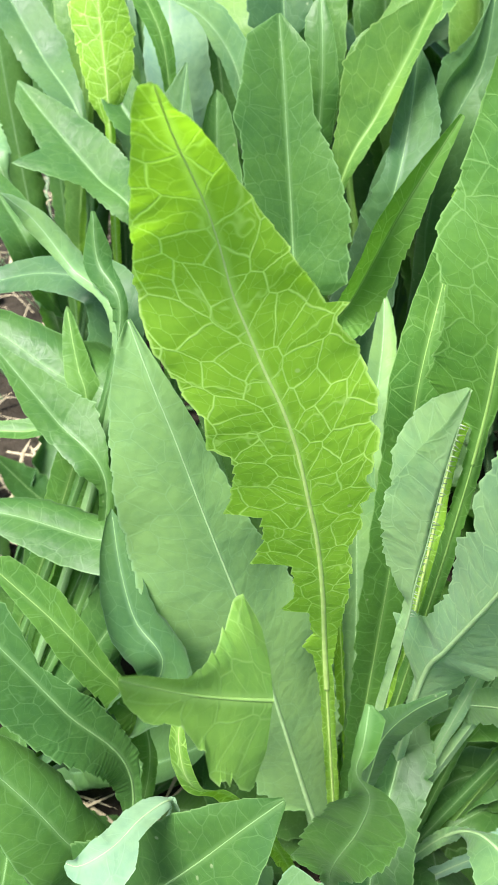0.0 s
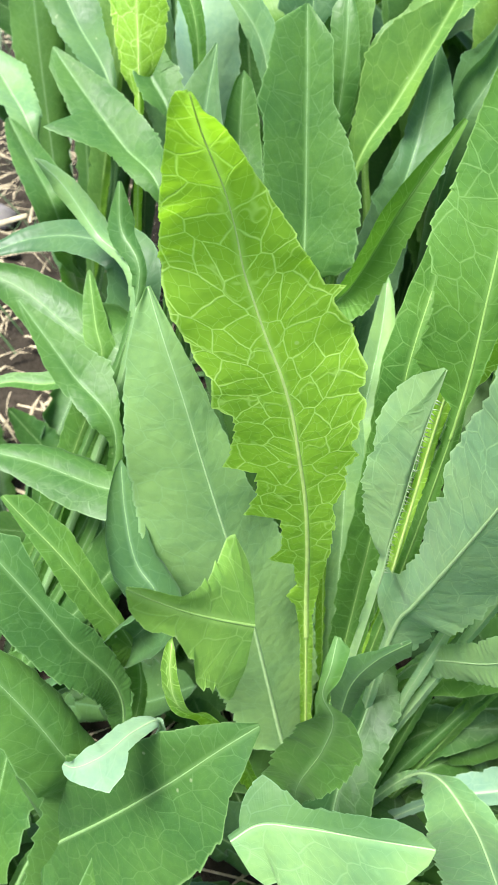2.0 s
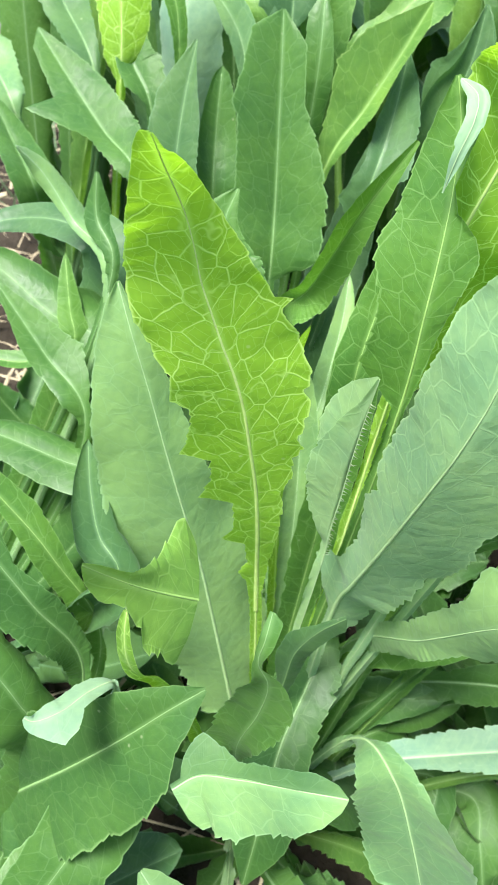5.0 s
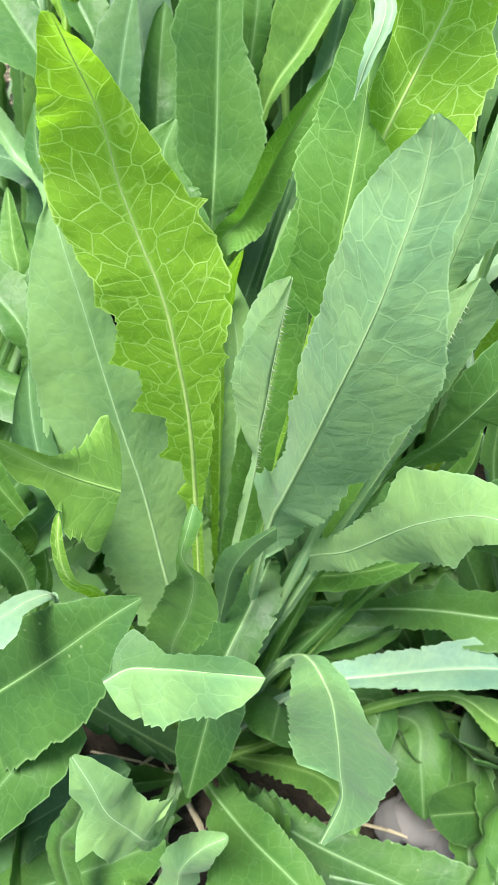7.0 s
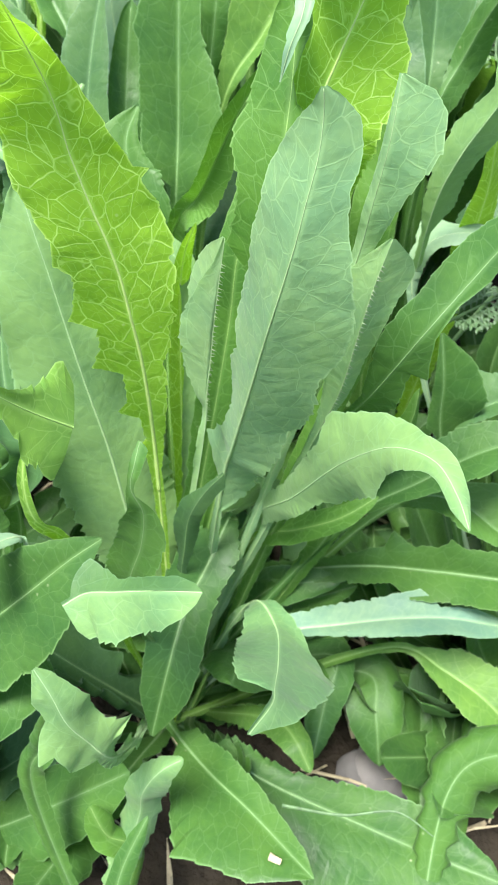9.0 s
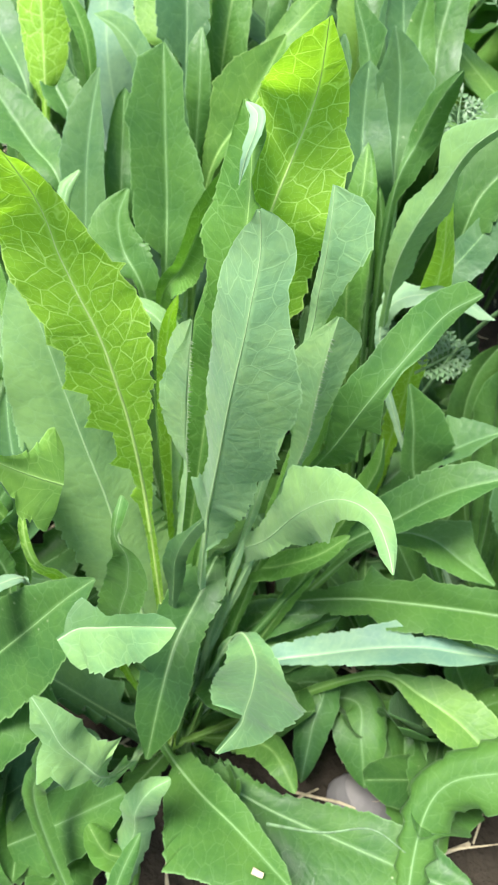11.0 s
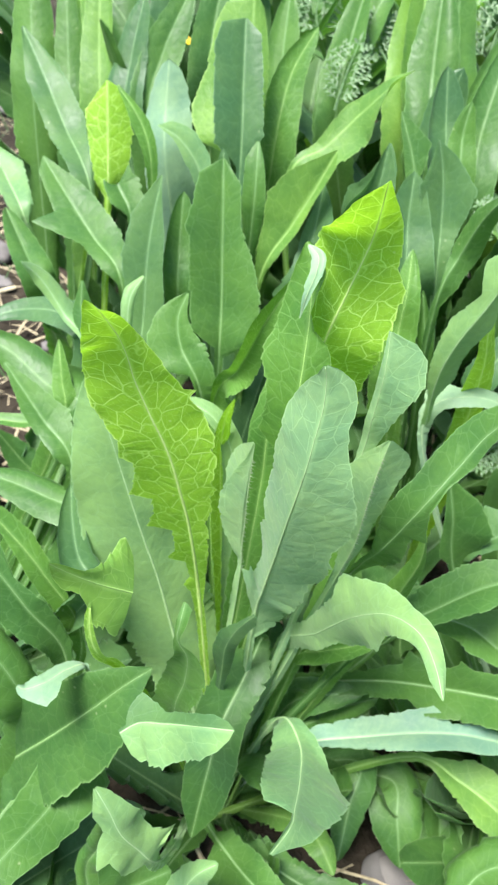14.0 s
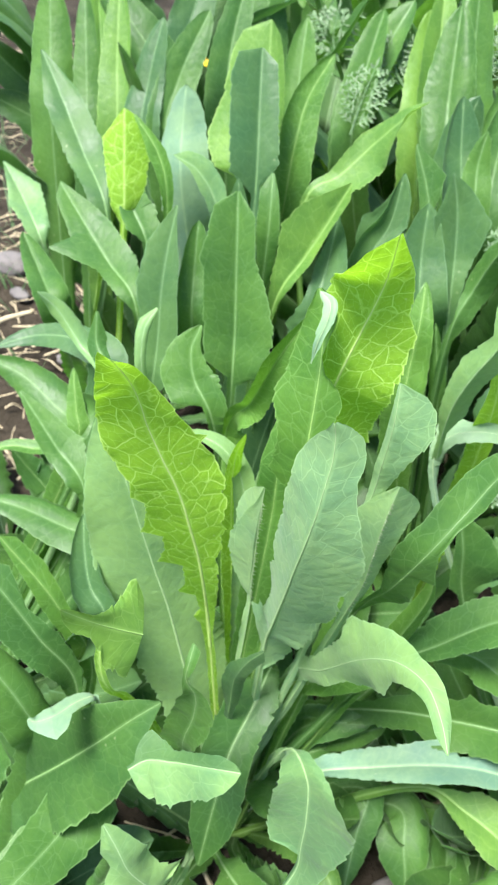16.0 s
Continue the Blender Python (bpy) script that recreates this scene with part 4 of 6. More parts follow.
leaf(plant_c0, 'mid', [(0.0426, 0.1213, 0.0120), (0.1367, 0.1530, 0.1541), (0.1562, 0.1484, 0.1604), (0.1733, 0.1365, 0.1574), (0.1865, 0.1275, 0.1546)], (-0.1, -0.19, 0.98), 0.0364, 0.73, 0.6, 0.3, fold=(-32.7, -29.7), edges=([(0.0, 0.0027), (0.738, 0.0027), (0.768, 0.0024), (0.84, 0.0089), (0.883, 0.018), (0.916, 0.0114), (1.0, 0.0009)], [(0.0, 0.0027), (0.727, 0.0027), (0.757, 0.0073), (0.869, 0.0171), (0.943, 0.0096), (1.0, 0.0009)]), seed=42)
leaf(plant_r1, 'blue', [(0.2284, 0.1515, 0.0120), (0.2208, 0.1596, 0.1206), (0.2087, 0.1713, 0.1696), (0.2004, 0.1827, 0.2005), (0.1952, 0.1929, 0.2199)], (-0.17, -0.54, 0.82), 0.0352, 0.69, 0.75, 0.25, cup=8, wave=0.2, fold=(-16.2, -22.8), edges=([(0.0, 0.0027), (0.54, 0.0027), (0.57, 0.0148), (0.754, 0.0215), (0.876, 0.0149), (1.0, 0.0009)], [(0.0, 0.0027), (0.536, 0.0027), (0.566, 0.0123), (0.785, 0.0193), (0.921, 0.0112), (1.0, 0.0009)]), seed=43)
leaf(plant_r1, "mid", [(0.2150, 0.1634, 0.0120), (0.2247, 0.1581, 0.0947), (0.2336, 0.1598, 0.1221), (0.2377, 0.1646, 0.1528), (0.2478, 0.1718, 0.1744)], (-0.17, -0.54, 0.82), 0.0350, 0.68, 0.75, 0.4, cup=8, wave=0.2, seed=44)
leaf(plant_b4, 'pale', [(0.1689, 0.2676, 0.0120), (0.1168, 0.1908, 0.2745), (0.1188, 0.1865, 0.2987), (0.1248, 0.1842, 0.3175), (0.1302, 0.1810, 0.3352), (0.1378, 0.1717, 0.3493)], (-0.35, -0.6, 0.72), 0.0214, 0.75, 0.7, 0.25, fold=(0, 60), cup=0, edges=([(0.0, 0.0025), (0.743, 0.0025), (0.773, 0.0049), (0.809, 0.0065), (0.864, 0.0094), (0.909, 0.0052), (0.938, 0.0129), (0.979, 0.0054), (1.0, 0.0003)], [(0.0, 0.0025), (0.743, 0.0025), (0.773, 0.01), (0.823, 0.0082), (0.878, 0.0099), (0.916, 0.0029), (0.981, 0.0025), (1.0, 0.0003)]), seed=45)
leaf(plant_b4, "bright", [(0.1559, 0.2553, 0.0120), (0.1398, 0.2043, 0.2777), (0.1353, 0.2008, 0.2979), (0.1309, 0.1963, 0.3169)], (0.02, -0.54, 0.84), 0.0183, 0.78, 0.7, 0.2, cup=0, seed=46)
leaf(plant_b4, 'mid', [(0.1572, 0.2732, 0.0120), (0.1193, 0.2365, 0.2967), (0.1250, 0.2418, 0.3127), (0.1291, 0.2382, 0.3317), (0.1327, 0.2281, 0.3476)], (-0.43, -0.58, 0.69), 0.0173, 0.79, 0.7, 0.2, fold=(0, 50), cup=0, wave=0.25, edges=([(0.0, 0.0025), (0.812, 0.0025), (0.842, 0.001), (0.895, 0.0056), (0.945, 0.0067), (0.983, 0.0033), (1.0, 0.0003)], [(0.0, 0.0025), (0.81, 0.0025), (0.84, 0.0086), (0.895, 0.0091), (0.971, 0.0048), (1.0, 0.0008)]), seed=47)
leaf(plant_b4, 'blue', [(0.1683, 0.2591, 0.0120), (0.1276, 0.2877, 0.2825), (0.1262, 0.2986, 0.3023), (0.1228, 0.3068, 0.3237), (0.1169, 0.3105, 0.3413)], (-0.06, -0.69, 0.72), 0.0304, 0.8, 0.7, 0.12, cup=8, wave=0.2, fold=(-30.1, -23.1), edges=([(0.0, 0.0027), (0.793, 0.0027), (0.823, 0.0037), (0.876, 0.0134), (0.94, 0.0149), (1.0, 0.0009)], [(0.0, 0.0027), (0.784, 0.0027), (0.814, 0.0052), (0.862, 0.0092), (0.921, 0.018), (0.974, 0.0072), (1.0, 0.0003)]), seed=48)
leaf(plant_b4, 'mid', [(0.1506, 0.2620, 0.0120), (0.1171, 0.2841, 0.2780), (0.1123, 0.2975, 0.3011), (0.1072, 0.3108, 0.3265), (0.0967, 0.3211, 0.3495)], (-0.5, -0.56, 0.66), 0.017, 0.77, 0.6, 0.1, fold=(0, 30), cup=0, wave=0.2, edges=([(0.0, 0.0025), (0.741, 0.0025), (0.771, 0.0068), (0.842, 0.005), (0.916, 0.0052), (0.983, 0.0022), (1.0, 0.0003)], [(0.0, 0.0025), (0.731, 0.0025), (0.761, 0.0047), (0.84, 0.0047), (0.905, 0.0024), (0.947, 0.0115), (1.0, 0.0008)]), seed=49)
leaf(plant_b4, 'dark', [(0.1656, 0.2718, 0.0120), (0.1629, 0.2592, 0.2661), (0.1687, 0.2657, 0.2838), (0.1834, 0.2701, 0.2997), (0.2065, 0.2701, 0.3108)], (-0.35, -0.45, 0.82), 0.0315, 0.77, 0.6, 0.15, fold=(-27.8, -23.3), cup=0, edges=([(0.0, 0.0027), (0.77, 0.0027), (0.8, 0.0093), (0.845, 0.0161), (0.89, 0.0192), (0.947, 0.011), (1.0, 0.0009)], [(0.0, 0.0027), (0.774, 0.0027), (0.804, 0.0156), (0.897, 0.0182), (0.959, 0.0112), (1.0, 0.0009)]), seed=50)
leaf(plant_b4, 'blue', [(0.1612, 0.2545, 0.0120), (0.1513, 0.2418, 0.2394), (0.1629, 0.2467, 0.2596), (0.1742, 0.2524, 0.2784), (0.1814, 0.2611, 0.2980)], (-0.35, -0.45, 0.82), 0.0313, 0.71, 0.7, 0.3, fold=(0, 10), cup=0, edges=([(0.0, 0.0025), (0.741, 0.0025), (0.771, 0.0093), (0.833, 0.0099), (0.907, 0.008), (1.0, 0.0008)], [(0.0, 0.0025), (0.748, 0.0025), (0.778, 0.0098), (0.845, 0.013), (0.924, 0.0108), (0.967, 0.0107), (1.0, 0.0008)]), seed=51)
leaf(plant_b4, "midbright", [(0.1527, 0.2702, 0.0120), (0.1073, 0.2399, 0.2427), (0.1073, 0.2488, 0.2655), (0.1078, 0.2533, 0.2831), (0.1084, 0.2685, 0.3010)], (-0.35, -0.60, 0.72), 0.0246, 0.73, 0.7, 0.2, fold=(0, 10), cup=0, seed=52)
leaf(plant_b4, "mid", [(0.1696, 0.2643, 0.0120), (0.1243, 0.2482, 0.2539), (0.1194, 0.2530, 0.2714), (0.1156, 0.2554, 0.2862)], (-0.57, -0.54, 0.62), 0.0141, 0.76, 0.7, 0.2, fold=(0, 10), cup=0, seed=53)
leaf(plant_b1, 'mid', [(0.0171, 0.2573, 0.0120), (0.0168, 0.2445, 0.2404), (0.0156, 0.2550, 0.2660), (0.0133, 0.2652, 0.2937), (0.0116, 0.2736, 0.3145), (0.0100, 0.2816, 0.3304)], (-0.07, -0.62, 0.78), 0.0373, 0.75, 0.5, 0.25, cup=8, wave=0.2, fold=(-35.1, -30.1), edges=([(0.0, 0.0027), (0.715, 0.0027), (0.745, 0.0172), (0.819, 0.0186), (0.89, 0.0181), (0.902, 0.0209), (0.936, 0.0166), (0.979, 0.0132), (1.0, 0.0009)], [(0.0, 0.0027), (0.7, 0.0027), (0.73, 0.0217), (0.795, 0.023), (0.857, 0.0178), (0.902, 0.0106), (0.962, 0.0099), (1.0, 0.0009)]), seed=54)
leaf(plant_b1, 'mid', [(0.0245, 0.2736, 0.0120), (0.0263, 0.2899, 0.2870), (0.0266, 0.2915, 0.3078), (0.0262, 0.2964, 0.3213), (0.0255, 0.3044, 0.3325)], (-0.07, -0.62, 0.78), 0.0155, 0.75, 0.5, 0.1, cup=20, wave=0.2, fold=(-13.9, -23.5), edges=([(0.0, 0.0027), (0.822, 0.0027), (0.852, 0.0037), (0.9, 0.0075), (0.976, 0.0062), (1.0, 0.0009)], [(0.0, 0.0027), (0.815, 0.0027), (0.845, 0.0052), (0.907, 0.0065), (0.967, 0.0039), (1.0, 0.0009)]), seed=55)
leaf(plant_b1, 'lemon', [(0.0301, 0.2566, 0.0120), (0.0345, 0.2758, 0.2752), (0.0468, 0.2831, 0.2982), (0.0561, 0.2878, 0.3162), (0.0651, 0.2921, 0.3365)], (-0.16, -0.69, 0.71), 0.0329, 0.77, 0.5, 0.15, cup=0, fold=(-30.8, -31.8), edges=([(0.0, 0.0027), (0.758, 0.0027), (0.788, 0.0043), (0.828, 0.0102), (0.895, 0.0207), (0.943, 0.0173), (1.0, 0.0009)], [(0.0, 0.0027), (0.791, 0.0027), (0.821, 0.0059), (0.874, 0.0072), (0.931, 0.0044), (0.981, 0.0056), (1.0, 0.0009)]), seed=56)
leaf(plant_b1, 'blue', [(0.0145, 0.2653, 0.0120), (0.0535, 0.2696, 0.2725), (0.0585, 0.2836, 0.2894), (0.0607, 0.2925, 0.3049), (0.0613, 0.2974, 0.3171)], (-0.07, -0.62, 0.78), 0.0243, 0.8, 0.8, 0.15, cup=0, fold=(-17.5, -24.4), edges=([(0.0, 0.0027), (0.779, 0.0027), (0.809, 0.0116), (0.854, 0.0064), (0.916, 0.0065), (1.0, 0.0009)], [(0.0, 0.0027), (0.822, 0.0027), (0.852, 0.0155), (0.919, 0.0126), (0.971, 0.0068), (1.0, 0.0009)]), seed=57)
leaf(plant_b1, 'pale', [(0.0319, 0.2694, 0.0120), (-0.0030, 0.3247, 0.2956), (-0.0090, 0.3284, 0.3102), (-0.0192, 0.3295, 0.3215), (-0.0297, 0.3274, 0.3271)], (0.12, -0.6, 0.79), 0.02, 0.79, 0.5, 0.1, wave=0.2, fold=(-29.7, -24.4), edges=([(0.0, 0.0027), (0.841, 0.0027), (0.871, 0.0052), (0.931, 0.0077), (0.979, 0.0031), (1.0, 0.0003)], [(0.0, 0.0027), (0.846, 0.0027), (0.876, 0.0046), (0.912, 0.0084), (0.95, 0.0094), (0.979, 0.0062), (1.0, 0.0003)]), seed=58)
leaf(plant_b1, "blue", [(0.0218, 0.2546, 0.0120), (0.0121, 0.3153, 0.2905), (0.0091, 0.3178, 0.3056), (0.0067, 0.3212, 0.3216)], (-0.01, -0.61, 0.79), 0.0186, 0.82, 0.6, 0.1, wave=0.2, seed=59)
leaf(plant_f1, "midbright", [(0.0113, 0.4564, 0.0120), (0.0322, 0.4044, 0.2689), (0.0343, 0.4128, 0.3036), (0.0397, 0.4284, 0.3347), (0.0528, 0.4376, 0.3600)], (-0.26, -0.61, 0.75), 0.0302, 0.72, 0.5, 0.1, wave=0.2, seed=60)
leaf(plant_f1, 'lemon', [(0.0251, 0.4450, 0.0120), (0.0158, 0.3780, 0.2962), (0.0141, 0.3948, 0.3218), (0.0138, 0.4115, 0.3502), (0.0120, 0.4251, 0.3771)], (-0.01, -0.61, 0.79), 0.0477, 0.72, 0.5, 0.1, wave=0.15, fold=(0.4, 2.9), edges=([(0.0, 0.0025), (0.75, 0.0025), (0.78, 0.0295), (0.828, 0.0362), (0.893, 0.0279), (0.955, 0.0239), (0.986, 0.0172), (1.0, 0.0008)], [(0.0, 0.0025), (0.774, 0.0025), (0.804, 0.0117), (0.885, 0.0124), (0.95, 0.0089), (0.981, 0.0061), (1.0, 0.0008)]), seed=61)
# the shadow across the lemon leaf above, built as a separate blue-green blade
leaf(plant_b1, 'blue', [(0.0153, 0.2600, 0.0120), (0.0152, 0.3495, 0.3077), (0.0127, 0.3675, 0.3404), (0.0102, 0.3870, 0.3703)], (-0.01, -0.61, 0.79), 0.0319, 0.79, 0.45, 0.1, wave=0.12, fold=(-34.9, -25.3), edges=([(0.0, 0.0027), (0.793, 0.0027), (0.823, 0.018), (0.893, 0.0189), (0.957, 0.0187), (0.988, 0.0147), (1.0, 0.0009)], [(0.0, 0.0027), (0.805, 0.0027), (0.835, 0.0134), (0.926, 0.0116), (0.976, 0.0098), (1.0, 0.0009)]), seed=62)
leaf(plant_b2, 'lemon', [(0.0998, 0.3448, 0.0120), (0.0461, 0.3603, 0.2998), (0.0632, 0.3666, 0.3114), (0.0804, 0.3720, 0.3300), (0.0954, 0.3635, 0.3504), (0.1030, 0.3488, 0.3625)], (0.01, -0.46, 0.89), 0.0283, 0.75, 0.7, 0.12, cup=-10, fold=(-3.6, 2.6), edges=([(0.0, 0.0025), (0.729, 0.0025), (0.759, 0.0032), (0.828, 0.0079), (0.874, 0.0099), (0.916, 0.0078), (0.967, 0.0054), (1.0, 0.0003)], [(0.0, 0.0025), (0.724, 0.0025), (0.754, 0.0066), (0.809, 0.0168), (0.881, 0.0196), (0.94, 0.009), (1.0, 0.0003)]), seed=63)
leaf(plant_b2, 'blue', [(0.0992, 0.3269, 0.0120), (0.0822, 0.3182, 0.2915), (0.0894, 0.3257, 0.3060), (0.0948, 0.3320, 0.3205), (0.0964, 0.3353, 0.3287)], (-0.07, -0.62, 0.78), 0.0307, 0.8, 0.7, 0.3, cup=0, fold=(-23.1, -25.8), edges=([(0.0, 0.0027), (0.836, 0.0027), (0.866, 0.0078), (0.9, 0.0118), (0.945, 0.0049), (1.0, 0.0009)], [(0.0, 0.0027), (0.841, 0.0027), (0.871, 0.0144), (0.921, 0.0157), (0.964, 0.01), (1.0, 0.0009)]), seed=64)
leaf(plant_b2, "blue", [(0.0875, 0.3405, 0.0120), (0.0803, 0.3089, 0.2818), (0.0918, 0.3191, 0.3055), (0.0950, 0.3295, 0.3295)], (0.18, -0.58, 0.79), 0.0281, 0.80, 0.7, 0.3, cup=0, seed=65)
leaf(plant_b3, 'blue', [(-0.0547, 0.2984, 0.0120), (-0.0287, 0.2571, 0.2205), (-0.0273, 0.2676, 0.2447), (-0.0274, 0.2810, 0.2731), (-0.0254, 0.2921, 0.2948), (-0.0228, 0.3008, 0.3109)], (-0.06, -0.69, 0.72), 0.0221, 0.71, 0.8, 0.3, fold=(-19.8, -22.0), edges=([(0.0, 0.0027), (0.657, 0.0027), (0.687, 0.005), (0.78, 0.0119), (0.821, 0.0117), (0.859, 0.0143), (0.933, 0.0117), (1.0, 0.0009)], [(0.0, 0.0027), (0.669, 0.0027), (0.699, 0.0086), (0.79, 0.0119), (0.907, 0.0083), (0.981, 0.0013), (1.0, 0.0003)]), seed=66)
leaf(plant_b1, 'pale', [(0.0187, 0.2560, 0.0120), (-0.0247, 0.2161, 0.2556), (-0.0263, 0.2194, 0.2735), (-0.0254, 0.2253, 0.2829), (-0.0209, 0.2330, 0.2890)], (0.27, -0.56, 0.78), 0.0104, 0.8, 0.5, 0.1, cup=30, wave=0.2, fold=(-9.2, -7.2), edges=([(0.0, 0.0025), (0.832, 0.0025), (0.862, 0.0034), (0.933, 0.0035), (0.971, 0.0045), (1.0, 0.0008)], [(0.0, 0.0025), (0.824, 0.0025), (0.854, 0.0029), (0.933, 0.003), (0.969, 0.0027), (1.0, 0.0008)]), seed=67)
leaf(plant_b1, 'mid', [(0.0224, 0.2735, 0.0120), (0.0101, 0.2083, 0.2470), (-0.0001, 0.2169, 0.2620), (-0.0028, 0.2239, 0.2737), (0.0007, 0.2301, 0.2843)], (-0.11, -0.62, 0.78), 0.0415, 0.79, 0.5, 0.3, cup=15, fold=(-23.1, -25.4), edges=([(0.0, 0.0027), (0.86, 0.0027), (0.89, 0.015), (0.931, 0.0161), (0.959, 0.0106), (1.0, 0.0009)], [(0.0, 0.0027), (0.779, 0.0027), (0.809, 0.0066), (0.893, 0.0124), (0.947, 0.0064), (1.0, 0.0009)]), seed=68)
leaf(plant_c0, 'midbright', [(0.0475, 0.1061, 0.0120), (0.0181, 0.2036, 0.2410), (0.0292, 0.1925, 0.2710), (0.0393, 0.1840, 0.3035), (0.0498, 0.1819, 0.3272)], (0.24, -0.6, 0.77), 0.0201, 0.77, 0.5, 0.1, fold=(-32.4, -31.6), cup=0, wave=0.2, edges=([(0.0, 0.0027), (0.731, 0.0027), (0.761, 0.0044), (0.842, 0.0057), (0.914, 0.0068), (0.957, 0.004), (1.0, 0.0009)], [(0.0, 0.0027), (0.691, 0.0027), (0.721, 0.0119), (0.847, 0.0087), (0.924, 0.0061), (1.0, 0.0009)]), seed=69)
leaf(plant_b1, "blue", [(0.0144, 0.2633, 0.0120), (0.0391, 0.2653, 0.2015), (0.0501, 0.2833, 0.2318), (0.0557, 0.2981, 0.2586), (0.0587, 0.3082, 0.2805)], (-0.06, -0.56, 0.83), 0.0281, 0.70, 0.7, 0.1, cup=0, wave=0.2, seed=70)
leaf(plant_c0, "bright", [(0.0466, 0.1190, 0.0120), (0.0254, 0.1694, 0.2325), (0.0249, 0.1704, 0.2459), (0.0259, 0.1713, 0.2591), (0.0290, 0.1708, 0.2706)], (0.45, -0.63, 0.63), 0.0167, 0.78, 0.8, 0.2, fold=(-30, 30), cup=0, wave=0.2, seed=71)
leaf(plant_c0, "pale", [(0.0399, 0.1024, 0.0120), (0.0299, 0.1732, 0.2369), (0.0206, 0.1768, 0.2533), (0.0097, 0.1801, 0.2573), (-0.0037, 0.1800, 0.2575)], (-0.05, -0.31, 0.95), 0.0147, 0.78, 0.8, 0.2, cup=0, wave=0.2, seed=72)
leaf(plant_c0, "pale", [(0.0336, 0.1192, 0.0120), (0.0394, 0.1909, 0.2057), (0.0430, 0.2038, 0.2190), (0.0469, 0.2214, 0.2372), (0.0480, 0.2357, 0.2518)], (0.25, -0.67, 0.70), 0.0164, 0.76, 0.8, 0.2, cup=0, wave=0.2, seed=73)
leaf(plant_lf, 'pale', [(-0.1264, 0.1590, 0.0120), (-0.0442, 0.2173, 0.2519), (-0.0615, 0.2365, 0.2607), (-0.0737, 0.2427, 0.2757), (-0.0816, 0.2395, 0.2860)], (0.16, -0.51, 0.85), 0.0136, 0.77, 0.7, 0.1, cup=20, wave=0.2, fold=(10.2, 6.2), edges=([(0.0, 0.0025), (0.77, 0.0025), (0.8, 0.0033), (0.9, 0.0025), (0.957, 0.0042), (1.0, 0.0003)], [(0.0, 0.0025), (0.796, 0.0025), (0.826, 0.0031), (0.907, 0.0088), (0.955, 0.007), (0.983, 0.0047), (1.0, 0.0003)]), seed=74)
leaf(plant_lf, 'mid', [(-0.1437, 0.1543, 0.0120), (-0.0428, 0.2179, 0.2552), (-0.0507, 0.2297, 0.2667), (-0.0515, 0.2363, 0.2811)], (-0.29, -0.61, 0.74), 0.014, 0.78, 0.7, 0.1, fold=(0, 30), wave=0.2, edges=([(0.0, 0.0025), (0.846, 0.0025), (0.876, 0.0032), (0.95, 0.0062), (1.0, 0.0008)], [(0.0, 0.0025), (0.875, 0.0025), (0.905, 0.003), (0.957, 0.006), (1.0, 0.0008)]), seed=75)
leaf(plant_b3, 'mid', [(-0.0622, 0.3054, 0.0120), (-0.0462, 0.2989, 0.2493), (-0.0661, 0.3223, 0.2604), (-0.0887, 0.3471, 0.2754), (-0.1054, 0.3647, 0.2886)], (0.16, -0.51, 0.85), 0.034, 0.77, 0.8, 0.2, wave=0.35, fold=(-17.8, -26.8), edges=([(0.0, 0.0027), (0.7, 0.0027), (0.73, 0.0089), (0.802, 0.0104), (0.881, 0.0288), (0.885, 0.0128), (0.971, 0.0078), (1.0, 0.0003)], [(0.0, 0.0027), (0.686, 0.0027), (0.716, 0.0047), (0.785, 0.0161), (0.874, 0.0146), (0.916, 0.0124), (1.0, 0.0009)]), seed=76)
leaf(plant_b3, 'mid', [(-0.0589, 0.2878, 0.0120), (-0.0461, 0.3352, 0.2675), (-0.0577, 0.3514, 0.2844), (-0.0589, 0.3678, 0.3033)], (0.09, -0.6, 0.8), 0.0258, 0.74, 0.7, 0.2, fold=(-31.3, -32.3), edges=([(0.0, 0.0027), (0.844, 0.0027), (0.874, 0.0108), (0.933, 0.0084), (1.0, 0.0009)], [(0.0, 0.0027), (0.812, 0.0027), (0.842, 0.0105), (0.9, 0.0145), (0.979, 0.0046), (1.0, 0.0003)]), seed=77)
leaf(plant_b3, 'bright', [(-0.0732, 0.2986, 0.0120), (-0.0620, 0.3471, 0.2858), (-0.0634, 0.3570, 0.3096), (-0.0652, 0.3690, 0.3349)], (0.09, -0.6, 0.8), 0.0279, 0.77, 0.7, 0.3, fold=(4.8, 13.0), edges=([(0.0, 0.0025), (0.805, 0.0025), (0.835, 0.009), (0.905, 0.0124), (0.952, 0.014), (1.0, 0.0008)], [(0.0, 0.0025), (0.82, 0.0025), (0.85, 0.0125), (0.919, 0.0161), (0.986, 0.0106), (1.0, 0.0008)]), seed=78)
leaf(plant_b3, 'midbright', [(-0.0554, 0.3003, 0.0120), (-0.0331, 0.3283, 0.3024), (-0.0396, 0.3371, 0.3228), (-0.0542, 0.3448, 0.3401)], (0.43, -0.51, 0.75), 0.0148, 0.77, 0.6, 0.1, wave=0.2, fold=(-11.4, -13.3), edges=([(0.0, 0.0025), (0.827, 0.0025), (0.857, 0.0037), (0.936, 0.0069), (1.0, 0.0008)], [(0.0, 0.0025), (0.834, 0.0025), (0.864, 0.0043), (0.933, 0.0054), (1.0, 0.0008)]), seed=79)
